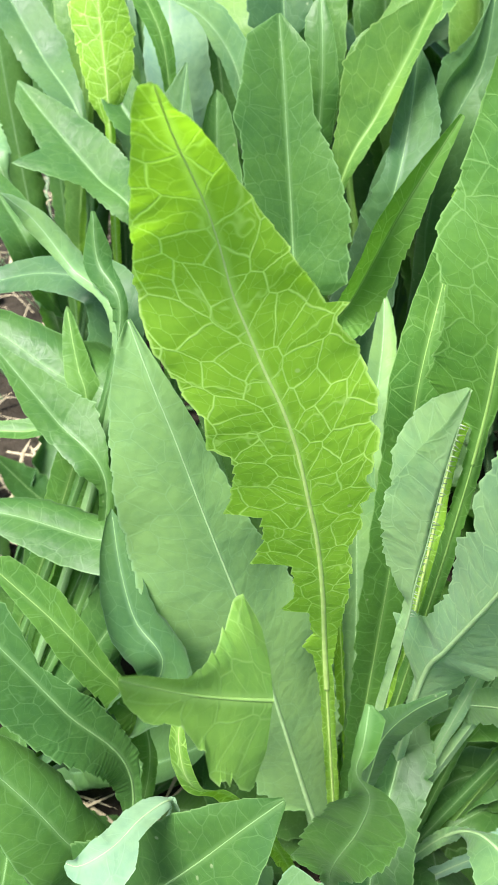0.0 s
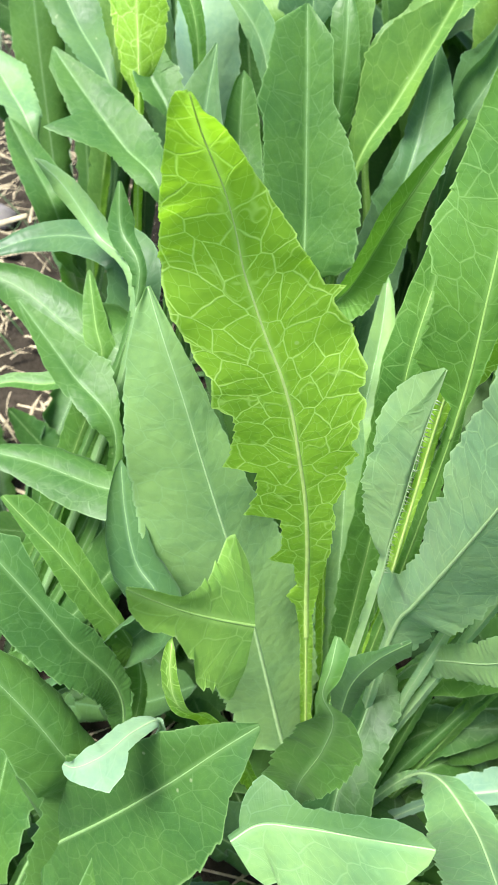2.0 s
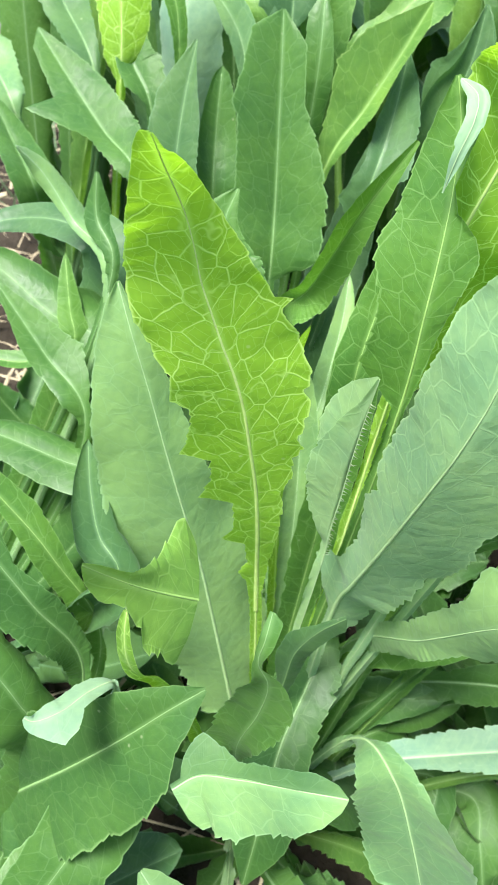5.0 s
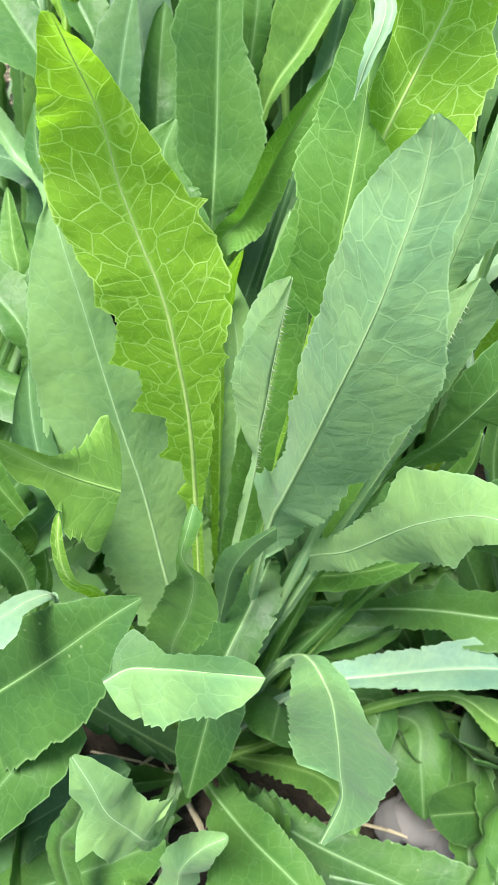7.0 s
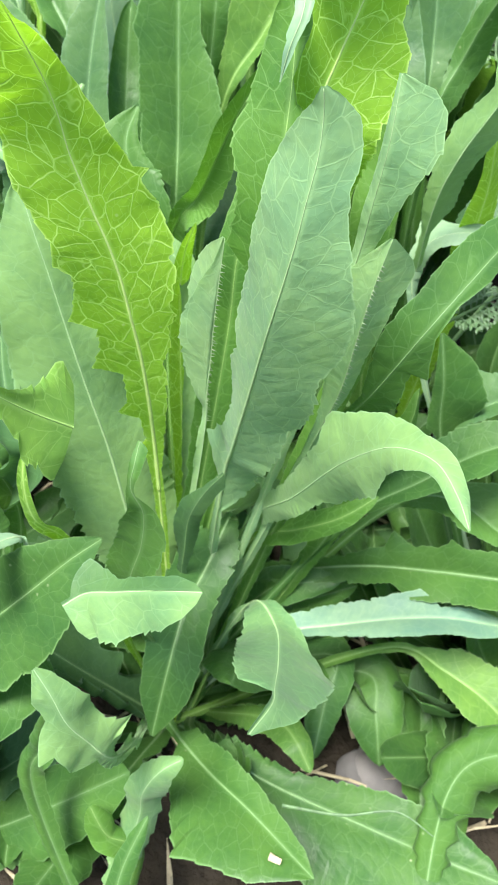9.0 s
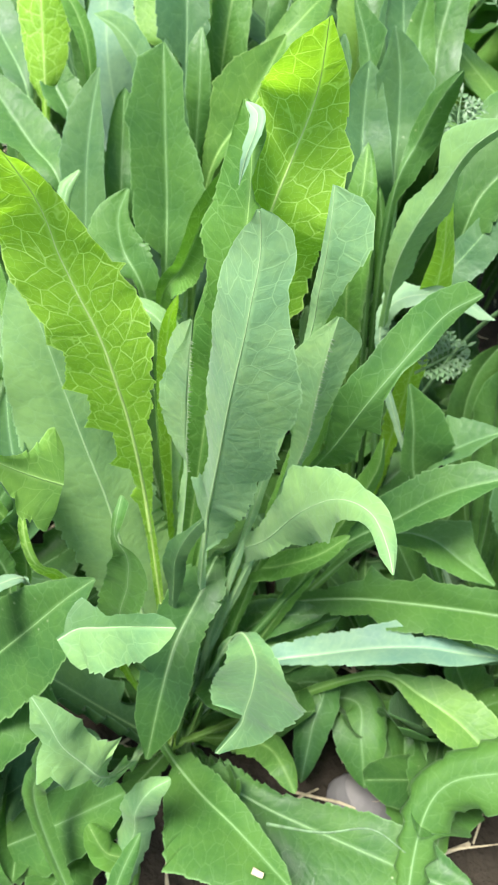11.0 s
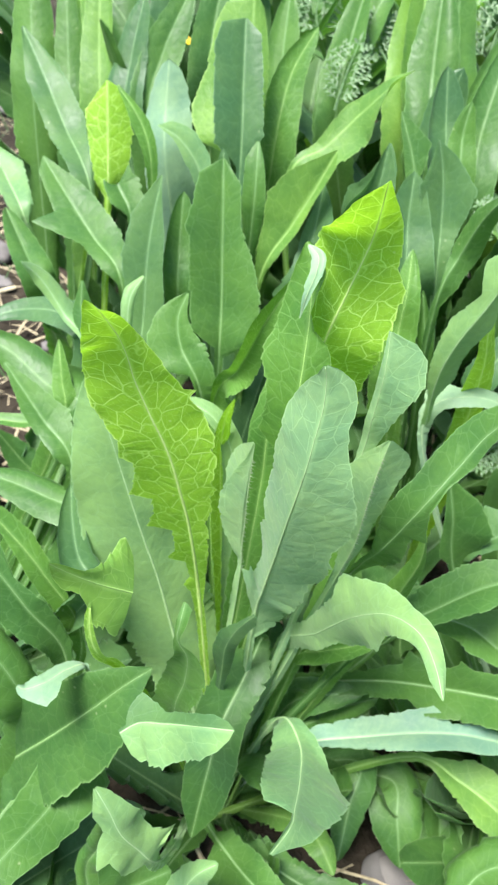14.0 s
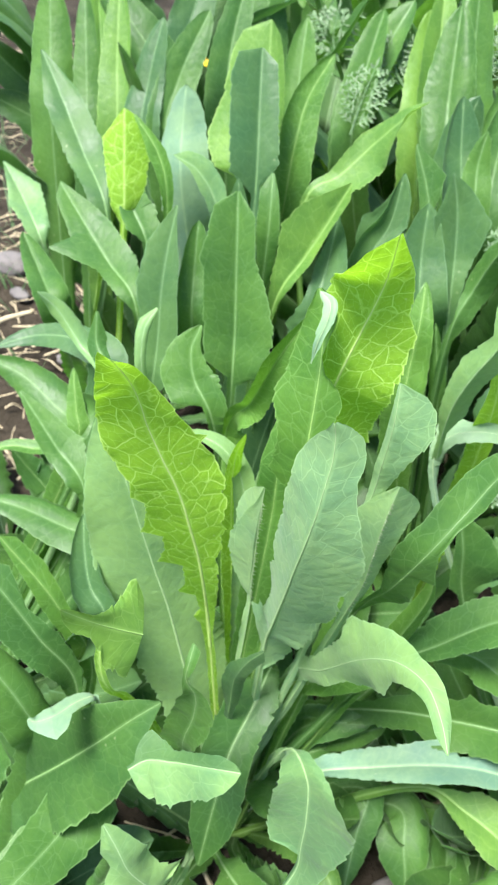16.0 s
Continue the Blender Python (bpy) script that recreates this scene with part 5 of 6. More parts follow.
leaf(plant_f3, 'blue', [(-0.1394, 0.4550, 0.0120), (-0.0832, 0.3888, 0.2572), (-0.1090, 0.4295, 0.2854), (-0.1317, 0.4623, 0.3108), (-0.1489, 0.4851, 0.3299)], (0.09, -0.6, 0.8), 0.0375, 0.7, 0.8, 0.2, wave=0.2, fold=(-21.3, -19.3), edges=([(0.0, 0.0027), (0.626, 0.0027), (0.656, 0.0101), (0.797, 0.0134), (0.902, 0.0133), (1.0, 0.0009)], [(0.0, 0.0027), (0.631, 0.0027), (0.661, 0.0026), (0.8, 0.0158), (0.907, 0.0123), (1.0, 0.0009)]), seed=80)
leaf(plant_f3, 'pale', [(-0.1395, 0.4729, 0.0120), (-0.1212, 0.3643, 0.2481), (-0.1393, 0.3912, 0.2616), (-0.1566, 0.4086, 0.2789)], (0.13, -0.36, 0.92), 0.035, 0.78, 0.6, 0.15, fold=(-25.6, -24.4), edges=([(0.0, 0.0027), (0.774, 0.0027), (0.804, 0.0075), (0.895, 0.0128), (1.0, 0.0009)], [(0.0, 0.0027), (0.789, 0.0027), (0.819, 0.0089), (0.928, 0.0145), (1.0, 0.0009)]), seed=81)
leaf(plant_f3, "mid", [(-0.1274, 0.4598, 0.0120), (-0.0979, 0.3084, 0.2360), (-0.1113, 0.3280, 0.2465), (-0.1274, 0.3502, 0.2600)], (0.16, -0.51, 0.85), 0.0253, 0.80, 0.6, 0.15, seed=82)
leaf(plant_lf, "blue", [(-0.1452, 0.1572, 0.0120), (-0.0513, 0.2503, 0.2416), (-0.0730, 0.2632, 0.2446), (-0.0973, 0.2689, 0.2394), (-0.1185, 0.2628, 0.2328)], (0.05, -0.37, 0.93), 0.0230, 0.76, 0.8, 0.15, seed=83)
leaf(plant_lf, "mid", [(-0.1311, 0.1682, 0.0120), (-0.0458, 0.2105, 0.2202), (-0.0700, 0.2243, 0.2243), (-0.0956, 0.2413, 0.2321), (-0.1181, 0.2464, 0.2383)], (0.12, -0.29, 0.95), 0.0300, 0.75, 0.8, 0.15, seed=84)
leaf(plant_lf, 'mid', [(-0.1341, 0.1506, 0.0120), (-0.0475, 0.1802, 0.2117), (-0.0646, 0.1947, 0.2267), (-0.0856, 0.2110, 0.2458)], (0.15, -0.43, 0.89), 0.0254, 0.78, 0.8, 0.1, wave=0.2, fold=(-19.4, -25.5), edges=([(0.0, 0.0027), (0.777, 0.0027), (0.807, 0.0081), (0.909, 0.0073), (1.0, 0.0009)], [(0.0, 0.0027), (0.772, 0.0027), (0.802, 0.0028), (0.862, 0.0142), (0.94, 0.0075), (1.0, 0.0009)]), seed=85)
leaf(plant_lf, "midbright", [(-0.1438, 0.1656, 0.0120), (-0.0578, 0.2114, 0.2214), (-0.0606, 0.2189, 0.2301), (-0.0629, 0.2264, 0.2387), (-0.0649, 0.2340, 0.2474)], (0.35, -0.54, 0.77), 0.0142, 0.81, 0.8, 0.1, wave=0.2, seed=86)
leaf(plant_lf, "midbright", [(-0.1265, 0.1611, 0.0120), (-0.0616, 0.2112, 0.2092), (-0.0824, 0.2104, 0.2085), (-0.0944, 0.2103, 0.2087), (-0.1089, 0.2070, 0.2052)], (0.02, -0.24, 0.97), 0.0127, 0.80, 0.8, 0.1, wave=0.2, seed=87)
leaf(plant_lf, "mid", [(-0.1423, 0.1527, 0.0120), (-0.0364, 0.1659, 0.1933), (-0.0539, 0.1690, 0.1971), (-0.0773, 0.1734, 0.2026), (-0.0974, 0.1753, 0.2052)], (0.06, -0.45, 0.89), 0.0272, 0.78, 0.7, 0.15, seed=88)
leaf(plant_fl, 'midbright', [(-0.0963, 0.0336, 0.0120), (-0.0319, 0.1188, 0.1488), (-0.0480, 0.1255, 0.1962), (-0.0719, 0.1339, 0.2266)], (0.25, -0.49, 0.84), 0.0203, 0.7, 0.7, 0.3, fold=(-17.9, -13.2), edges=([(0.0, 0.0027), (0.648, 0.0027), (0.678, 0.0075), (0.871, 0.0065), (1.0, 0.0009)], [(0.0, 0.0027), (0.653, 0.0027), (0.683, 0.001), (0.809, 0.0033), (0.919, 0.0075), (0.983, 0.0053), (1.0, 0.0003)]), seed=89)
leaf(plant_fl, 'mid', [(-0.0893, 0.0171, 0.0120), (-0.0356, 0.1066, 0.1530), (-0.0521, 0.1108, 0.1900), (-0.0725, 0.1203, 0.2146), (-0.0807, 0.1246, 0.2195)], (0.23, -0.42, 0.88), 0.0344, 0.71, 0.7, 0.3, fold=(-25.7, -18.9), edges=([(0.0, 0.0027), (0.633, 0.0027), (0.663, 0.0057), (0.811, 0.0125), (0.893, 0.0145), (1.0, 0.0003)], [(0.0, 0.0027), (0.684, 0.0027), (0.714, 0.0055), (0.814, 0.0078), (0.885, 0.0038), (0.957, 0.0093), (1.0, 0.0009)]), seed=90)
leaf(plant_lf, "blue", [(-0.1456, 0.1606, 0.0120), (-0.0249, 0.1237, 0.1933), (-0.0328, 0.1314, 0.2023), (-0.0372, 0.1412, 0.2136), (-0.0399, 0.1528, 0.2269)], (0.18, -0.58, 0.79), 0.0235, 0.77, 0.7, 0.2, wave=0.2, seed=91)
leaf(plant_fl, "mid", [(-0.0885, 0.0301, 0.0120), (-0.0457, 0.0829, 0.1470), (-0.0519, 0.0863, 0.1693), (-0.0649, 0.0922, 0.1884), (-0.0807, 0.0972, 0.2066)], (0.23, -0.42, 0.88), 0.0281, 0.70, 0.6, 0.2, wave=0.2, seed=92)
leaf(plant_f3, "mid", [(-0.1374, 0.4545, 0.0120), (-0.1564, 0.5169, 0.2813), (-0.1603, 0.5423, 0.3226), (-0.1638, 0.5643, 0.3600)], (0.00, -0.68, 0.73), 0.0388, 0.78, 0.35, 0.12, cup=8, seed=93)
leaf(plant_f3, "lemon", [(-0.1414, 0.4720, 0.0120), (-0.0995, 0.4883, 0.2717), (-0.1035, 0.5178, 0.3178), (-0.1068, 0.5479, 0.3645)], (0.00, -0.68, 0.73), 0.0302, 0.77, 0.35, 0.12, cup=8, seed=94)
leaf(plant_f3, "mid", [(-0.1267, 0.4618, 0.0120), (-0.1240, 0.4966, 0.2574), (-0.1299, 0.5282, 0.3058), (-0.1366, 0.5611, 0.3558)], (0.00, -0.68, 0.73), 0.0233, 0.76, 0.35, 0.12, cup=8, seed=95)
leaf(plant_f1, "blue", [(0.0076, 0.4433, 0.0120), (-0.0767, 0.4712, 0.2761), (-0.0753, 0.4954, 0.3160), (-0.0687, 0.5168, 0.3524)], (0.00, -0.68, 0.73), 0.0293, 0.78, 0.35, 0.12, cup=8, seed=96)
leaf(plant_f1, "mid", [(0.0190, 0.4571, 0.0120), (-0.0603, 0.4727, 0.2774), (-0.0534, 0.4985, 0.3191), (-0.0366, 0.5228, 0.3588)], (0.00, -0.68, 0.73), 0.0318, 0.78, 0.35, 0.12, cup=8, seed=97)
leaf(plant_f1, "mid", [(0.0199, 0.4392, 0.0120), (0.0351, 0.4435, 0.2909), (0.0325, 0.4673, 0.3304), (0.0330, 0.4896, 0.3681)], (0.00, -0.68, 0.73), 0.0276, 0.78, 0.35, 0.12, cup=8, seed=98)
leaf(plant_f2, "mid", [(0.1512, 0.4838, 0.0120), (0.0739, 0.4684, 0.2944), (0.0829, 0.4951, 0.3369), (0.1049, 0.5219, 0.3794)], (0.00, -0.68, 0.73), 0.0356, 0.78, 0.35, 0.12, cup=8, seed=99)
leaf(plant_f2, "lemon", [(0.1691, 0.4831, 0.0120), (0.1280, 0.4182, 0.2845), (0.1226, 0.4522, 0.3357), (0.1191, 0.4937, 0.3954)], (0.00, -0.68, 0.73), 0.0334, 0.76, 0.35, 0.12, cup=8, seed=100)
leaf(plant_f2, "mid", [(0.1554, 0.4716, 0.0120), (0.1464, 0.4260, 0.3175), (0.1411, 0.4533, 0.3609), (0.1377, 0.4837, 0.4080)], (0.00, -0.68, 0.73), 0.0344, 0.78, 0.35, 0.12, cup=8, seed=101)
leaf(plant_f1, "mid", [(0.0137, 0.4573, 0.0120), (-0.0223, 0.5319, 0.2959), (-0.0216, 0.5566, 0.3364), (-0.0152, 0.5776, 0.3724)], (0.00, -0.68, 0.73), 0.0363, 0.78, 0.35, 0.12, cup=8, seed=102)
leaf(plant_f1, "mid", [(0.0240, 0.4427, 0.0120), (0.0059, 0.5658, 0.2977), (0.0015, 0.5915, 0.3393), (-0.0008, 0.6128, 0.3760)], (0.00, -0.68, 0.73), 0.0432, 0.79, 0.35, 0.12, cup=8, seed=103)
leaf(plant_f1, "white", [(0.0065, 0.4465, 0.0120), (-0.0379, 0.4108, 0.2792), (-0.0399, 0.4269, 0.3098), (-0.0395, 0.4360, 0.3323)], (0.00, -0.68, 0.73), 0.0400, 0.80, 0.35, 0.12, cup=8, seed=104)
leaf(plant_f2, "blue", [(0.1660, 0.4875, 0.0120), (0.1360, 0.3878, 0.2982), (0.1360, 0.4034, 0.3282), (0.1420, 0.4134, 0.3517)], (0.00, -0.68, 0.73), 0.0374, 0.80, 0.35, 0.12, cup=8, seed=105)
leaf(plant_f2, "mid", [(0.1607, 0.4704, 0.0120), (0.1359, 0.3708, 0.2909), (0.1390, 0.3837, 0.3178), (0.1504, 0.3890, 0.3358)], (0.00, -0.68, 0.73), 0.0245, 0.80, 0.35, 0.12, cup=8, seed=106)
leaf(plant_f1, "mid", [(0.0090, 0.4546, 0.0120), (-0.0109, 0.2866, 0.2459), (-0.0127, 0.3017, 0.2753), (-0.0126, 0.3118, 0.2991)], (0.00, -0.68, 0.73), 0.0228, 0.80, 0.35, 0.12, cup=8, seed=107)
leaf(plant_f2, "blue", [(0.1696, 0.4798, 0.0120), (0.1116, 0.2811, 0.2737), (0.1082, 0.2953, 0.3023), (0.1073, 0.3055, 0.3261)], (0.00, -0.68, 0.73), 0.0322, 0.80, 0.35, 0.12, cup=8, seed=108)
leaf(plant_f2, "mid", [(0.1528, 0.4736, 0.0120), (0.1558, 0.3693, 0.2748), (0.1591, 0.3970, 0.3200), (0.1701, 0.4278, 0.3693)], (-0.07, -0.65, 0.75), 0.0289, 0.77, 0.4, 0.2, cup=8, seed=109)
leaf(plant_f2, "mid", [(0.1610, 0.4895, 0.0120), (0.1489, 0.3992, 0.2847), (0.1650, 0.4315, 0.3362), (0.1989, 0.4702, 0.3966)], (-0.07, -0.65, 0.75), 0.0256, 0.76, 0.4, 0.2, cup=8, seed=110)
leaf(plant_f2, "mid", [(0.1657, 0.4723, 0.0120), (0.2013, 0.3374, 0.2906), (0.2031, 0.3666, 0.3373), (0.2117, 0.4016, 0.3914)], (-0.07, -0.65, 0.75), 0.0288, 0.77, 0.4, 0.2, cup=8, seed=111)
leaf(plant_f2, "blue", [(0.1506, 0.4818, 0.0120), (0.1344, 0.3536, 0.3041), (0.1298, 0.3693, 0.3345), (0.1258, 0.3804, 0.3594)], (-0.07, -0.65, 0.75), 0.0308, 0.80, 0.4, 0.2, cup=8, seed=112)
leaf(plant_f2, "mid", [(0.1682, 0.4850, 0.0120), (0.1317, 0.4135, 0.3001), (0.1288, 0.4401, 0.3434), (0.1283, 0.4685, 0.3889)], (-0.07, -0.65, 0.75), 0.0341, 0.78, 0.4, 0.2, cup=8, seed=113)
leaf(plant_f2, "mid", [(0.1573, 0.4708, 0.0120), (0.1403, 0.3436, 0.3053), (0.1384, 0.3553, 0.3311), (0.1395, 0.3593, 0.3483)], (-0.07, -0.65, 0.75), 0.0208, 0.81, 0.4, 0.2, cup=8, seed=114)
leaf(plant_r1, "mid", [(0.2197, 0.1686, 0.0120), (0.2131, 0.2927, 0.2886), (0.2106, 0.3130, 0.3245), (0.2115, 0.3335, 0.3609)], (-0.07, -0.65, 0.75), 0.0250, 0.79, 0.4, 0.2, cup=8, seed=115)
leaf(plant_f2, "mid", [(0.1690, 0.4765, 0.0120), (0.1774, 0.3183, 0.2786), (0.1865, 0.3292, 0.3045), (0.2079, 0.3315, 0.3212)], (-0.07, -0.65, 0.75), 0.0323, 0.80, 0.4, 0.2, cup=8, seed=116)
leaf(plant_r1, "mid", [(0.2151, 0.1565, 0.0120), (0.1993, 0.2738, 0.2899), (0.2025, 0.2836, 0.3141), (0.2134, 0.2862, 0.3303)], (-0.07, -0.65, 0.75), 0.0275, 0.81, 0.4, 0.2, cup=8, seed=117)
leaf(plant_r1, "mid", [(0.2282, 0.1686, 0.0120), (0.2178, 0.2306, 0.2408), (0.2227, 0.2414, 0.2662), (0.2370, 0.2449, 0.2838)], (-0.07, -0.65, 0.75), 0.0378, 0.80, 0.4, 0.2, cup=8, seed=118)
leaf(plant_r1, "mid", [(0.2267, 0.1508, 0.0120), (0.2239, 0.2247, 0.1974), (0.2295, 0.2284, 0.2145), (0.2453, 0.2174, 0.2153)], (-0.07, -0.65, 0.75), 0.0404, 0.80, 0.4, 0.2, cup=8, seed=119)
leaf(plant_r1, "mid", [(0.2158, 0.1650, 0.0120), (0.2063, 0.2143, 0.1591), (0.2022, 0.2275, 0.1866), (0.2002, 0.2326, 0.2047)], (-0.07, -0.65, 0.75), 0.0340, 0.78, 0.4, 0.2, cup=8, seed=120)
leaf(plant_r1, "dark", [(0.2334, 0.1619, 0.0120), (0.1871, 0.2283, 0.1616), (0.1892, 0.2418, 0.1900), (0.1981, 0.2472, 0.2093)], (-0.07, -0.65, 0.75), 0.0269, 0.78, 0.4, 0.2, cup=8, seed=121)
leaf(plant_f2, "lemon", [(0.1543, 0.4723, 0.0120), (0.1190, 0.4371, 0.3020), (0.1147, 0.4612, 0.3423), (0.1118, 0.4844, 0.3814)], (-0.07, -0.65, 0.75), 0.0308, 0.78, 0.4, 0.2, cup=8, seed=122)
leaf(plant_f2, "mid", [(0.1589, 0.4895, 0.0120), (0.0742, 0.4552, 0.2949), (0.0762, 0.4796, 0.3359), (0.0840, 0.5023, 0.3755)], (-0.07, -0.65, 0.75), 0.0318, 0.78, 0.4, 0.2, cup=8, seed=123)
leaf(plant_r1, "mid", [(0.2312, 0.1537, 0.0120), (0.2307, 0.1238, 0.1168), (0.2297, 0.1434, 0.1520), (0.2336, 0.1610, 0.1853)], (-0.07, -0.65, 0.75), 0.0377, 0.74, 0.4, 0.2, cup=8, seed=124)
leaf(plant_c0, "mid", [(0.0304, 0.1118, 0.0120), (0.1167, 0.1153, 0.0728), (0.1116, 0.0938, 0.0657), (0.1079, 0.0734, 0.0477)], (-0.10, -0.32, 0.94), 0.0217, 0.73, 0.7, 0.5, cup=8, seed=125)
leaf(plant_c0, "mid", [(0.0469, 0.1186, 0.0120), (0.1377, 0.1134, 0.0600), (0.1394, 0.0940, 0.0559), (0.1428, 0.0755, 0.0406)], (-0.10, -0.32, 0.94), 0.0313, 0.74, 0.7, 0.2, cup=8, seed=126)
leaf(plant_fr, "mid", [(0.1594, -0.0256, 0.0120), (0.1650, 0.1179, 0.0551), (0.1644, 0.0992, 0.0517), (0.1659, 0.0814, 0.0371)], (-0.10, -0.32, 0.94), 0.0287, 0.76, 0.7, 0.2, cup=8, seed=127)
leaf(plant_c0, "mid", [(0.0340, 0.1195, 0.0120), (0.1108, 0.1212, 0.0669), (0.1152, 0.1098, 0.0724), (0.1207, 0.0993, 0.0667)], (-0.10, -0.32, 0.94), 0.0320, 0.76, 0.7, 0.5, cup=8, seed=128)
leaf(plant_c0, "lemon", [(0.0495, 0.1105, 0.0120), (0.0871, 0.0742, 0.0839), (0.0930, 0.0632, 0.0901), (0.0995, 0.0531, 0.0849)], (-0.10, -0.32, 0.94), 0.0172, 0.76, 0.7, 0.1, cup=8, seed=129)
leaf(plant_fr, "mid", [(0.1520, -0.0213, 0.0120), (0.1668, 0.0579, 0.0837), (0.1950, 0.0604, 0.1074), (0.2249, 0.0632, 0.1194)], (-0.10, -0.32, 0.94), 0.0376, 0.71, 0.7, 1.0, cup=8, seed=130)
leaf(plant_fr, "mid", [(0.1623, -0.0067, 0.0120), (0.1999, 0.1069, 0.0697), (0.2184, 0.1062, 0.0890), (0.2394, 0.1062, 0.0968)], (-0.10, -0.32, 0.94), 0.0214, 0.75, 0.7, 0.2, cup=8, seed=131)
leaf(plant_c0, "mid", [(0.0446, 0.1036, 0.0120), (0.0759, 0.1349, 0.0925), (0.0936, 0.1324, 0.1095), (0.1115, 0.1310, 0.1154)], (-0.10, -0.32, 0.94), 0.0215, 0.73, 0.7, 0.2, cup=8, seed=132)
leaf(plant_c0, "dark", [(0.0309, 0.1151, 0.0120), (0.1025, 0.1336, 0.0808), (0.0878, 0.1265, 0.0897), (0.0743, 0.1204, 0.0877)], (-0.10, -0.32, 0.94), 0.0216, 0.75, 0.7, 0.2, cup=8, seed=133)


# ---- rows of plants farther back, and low leaves that hide the soil ----
def stray_leaf(plant, root, turn, lean, length, width, kind, seed):
    """A plain leaf that rises from root, leans out at the angle lean and droops at its tip."""
    rng = random.Random(seed)
    out = Vector((math.cos(turn), math.sin(turn), 0))
    side = Vector((-out.y, out.x, 0)) * rng.uniform(-0.12, 0.12)
    pts = []
    for k in range(5):
        s = k / 4
        a = lean + (0.55 + 0.5 * (1.2 - lean)) * s * s * rng.uniform(0.3, 0.9) * (0.4 if lean < 0.5 else -0.2)
        pts.append(Vector(root) + (out * math.sin(a) + Vector((0, 0, 1)) * math.cos(a)) * (length * s) + side * (length * s * s))
    face = (Vector((0, 0, 1)) * math.sin(lean) - out * math.cos(lean) + Vector((rng.uniform(-0.4, 0.4), rng.uniform(-0.4, 0.1), 0.1)))
    leaf(plant, kind, [tuple(p) for p in pts], tuple(face.normalized()), width, 0.62, 0.4, rng.choice((0.15, 0.35, 0.7, 1.3)), cup=rng.uniform(0, 14), wave=rng.uniform(0.25, 0.55), seed=seed, grain=60)


draw = random.Random(11)
FAR = [(-0.02, 0.56), (0.1, 0.53), (0.22, 0.5), (0.33, 0.44), (0.05, 0.68), (0.18, 0.66), (0.31, 0.62), (0.43, 0.55), (0.13, 0.82), (0.29, 0.8), (0.45, 0.74), (-0.02, 0.8), (0.38, 0.3), (0.42, 0.16), (-0.13, 0.62), (0.2, 1.0), (0.4, 0.95), (0.6, 0.85), (0.57, 0.65), (0.55, 0.45), (0.05, 1.0), (0.62, 1.05), (0.3, 1.2), (0.52, 1.25)]
for i, (px, py) in enumerate(FAR):
    p = plant_at(px, py, "upright wild lettuce plant in the row behind")
    for k in range(9):
        stray_leaf(p, (px + draw.uniform(-0.02, 0.02), py + draw.uniform(-0.02, 0.02), 0.0), draw.uniform(0, 6.28), draw.uniform(0.05, 0.42), draw.uniform(0.27, 0.4) + 0.12 * min(1.0, max(0.0, 4 * (py - 0.5))), draw.uniform(0.036, 0.06),
                   draw.choice(("mid", "dark", "blue", "mid", "dark", "midbright", "blue", "lemon")), 900 + 20 * i + k)
LOW = [(0.04, 0.11), (0.02, 0.26), (0.1, 0.33), (-0.07, 0.3), (0.16, 0.26), (-0.13, 0.16), (-0.1, 0.03), (0.22, 0.17), (-0.15, 0.3), (0.1, 0.19), (-0.05, 0.17), (0.26, 0.10), (0.24, 0.14), (0.19, 0.13), (0.17, 0.37), (0.28, 0.39), (-0.07, 0.50), (0.13, 0.53)]
for i, (px, py) in enumerate(LOW):
    p = plant_at(px, py, "low spreading wild lettuce rosette close to the soil")
    for k in range(9):
        stray_leaf(p, (px + draw.uniform(-0.01, 0.01), py + draw.uniform(-0.01, 0.01), 0.0), k * 0.7 + draw.uniform(-0.3, 0.3), draw.uniform(0.7, 1.25), draw.uniform(0.1, 0.17), draw.uniform(0.03, 0.045),
                   draw.choice(("mid", "dark", "dark", "blue")), 1300 + 20 * i + k)


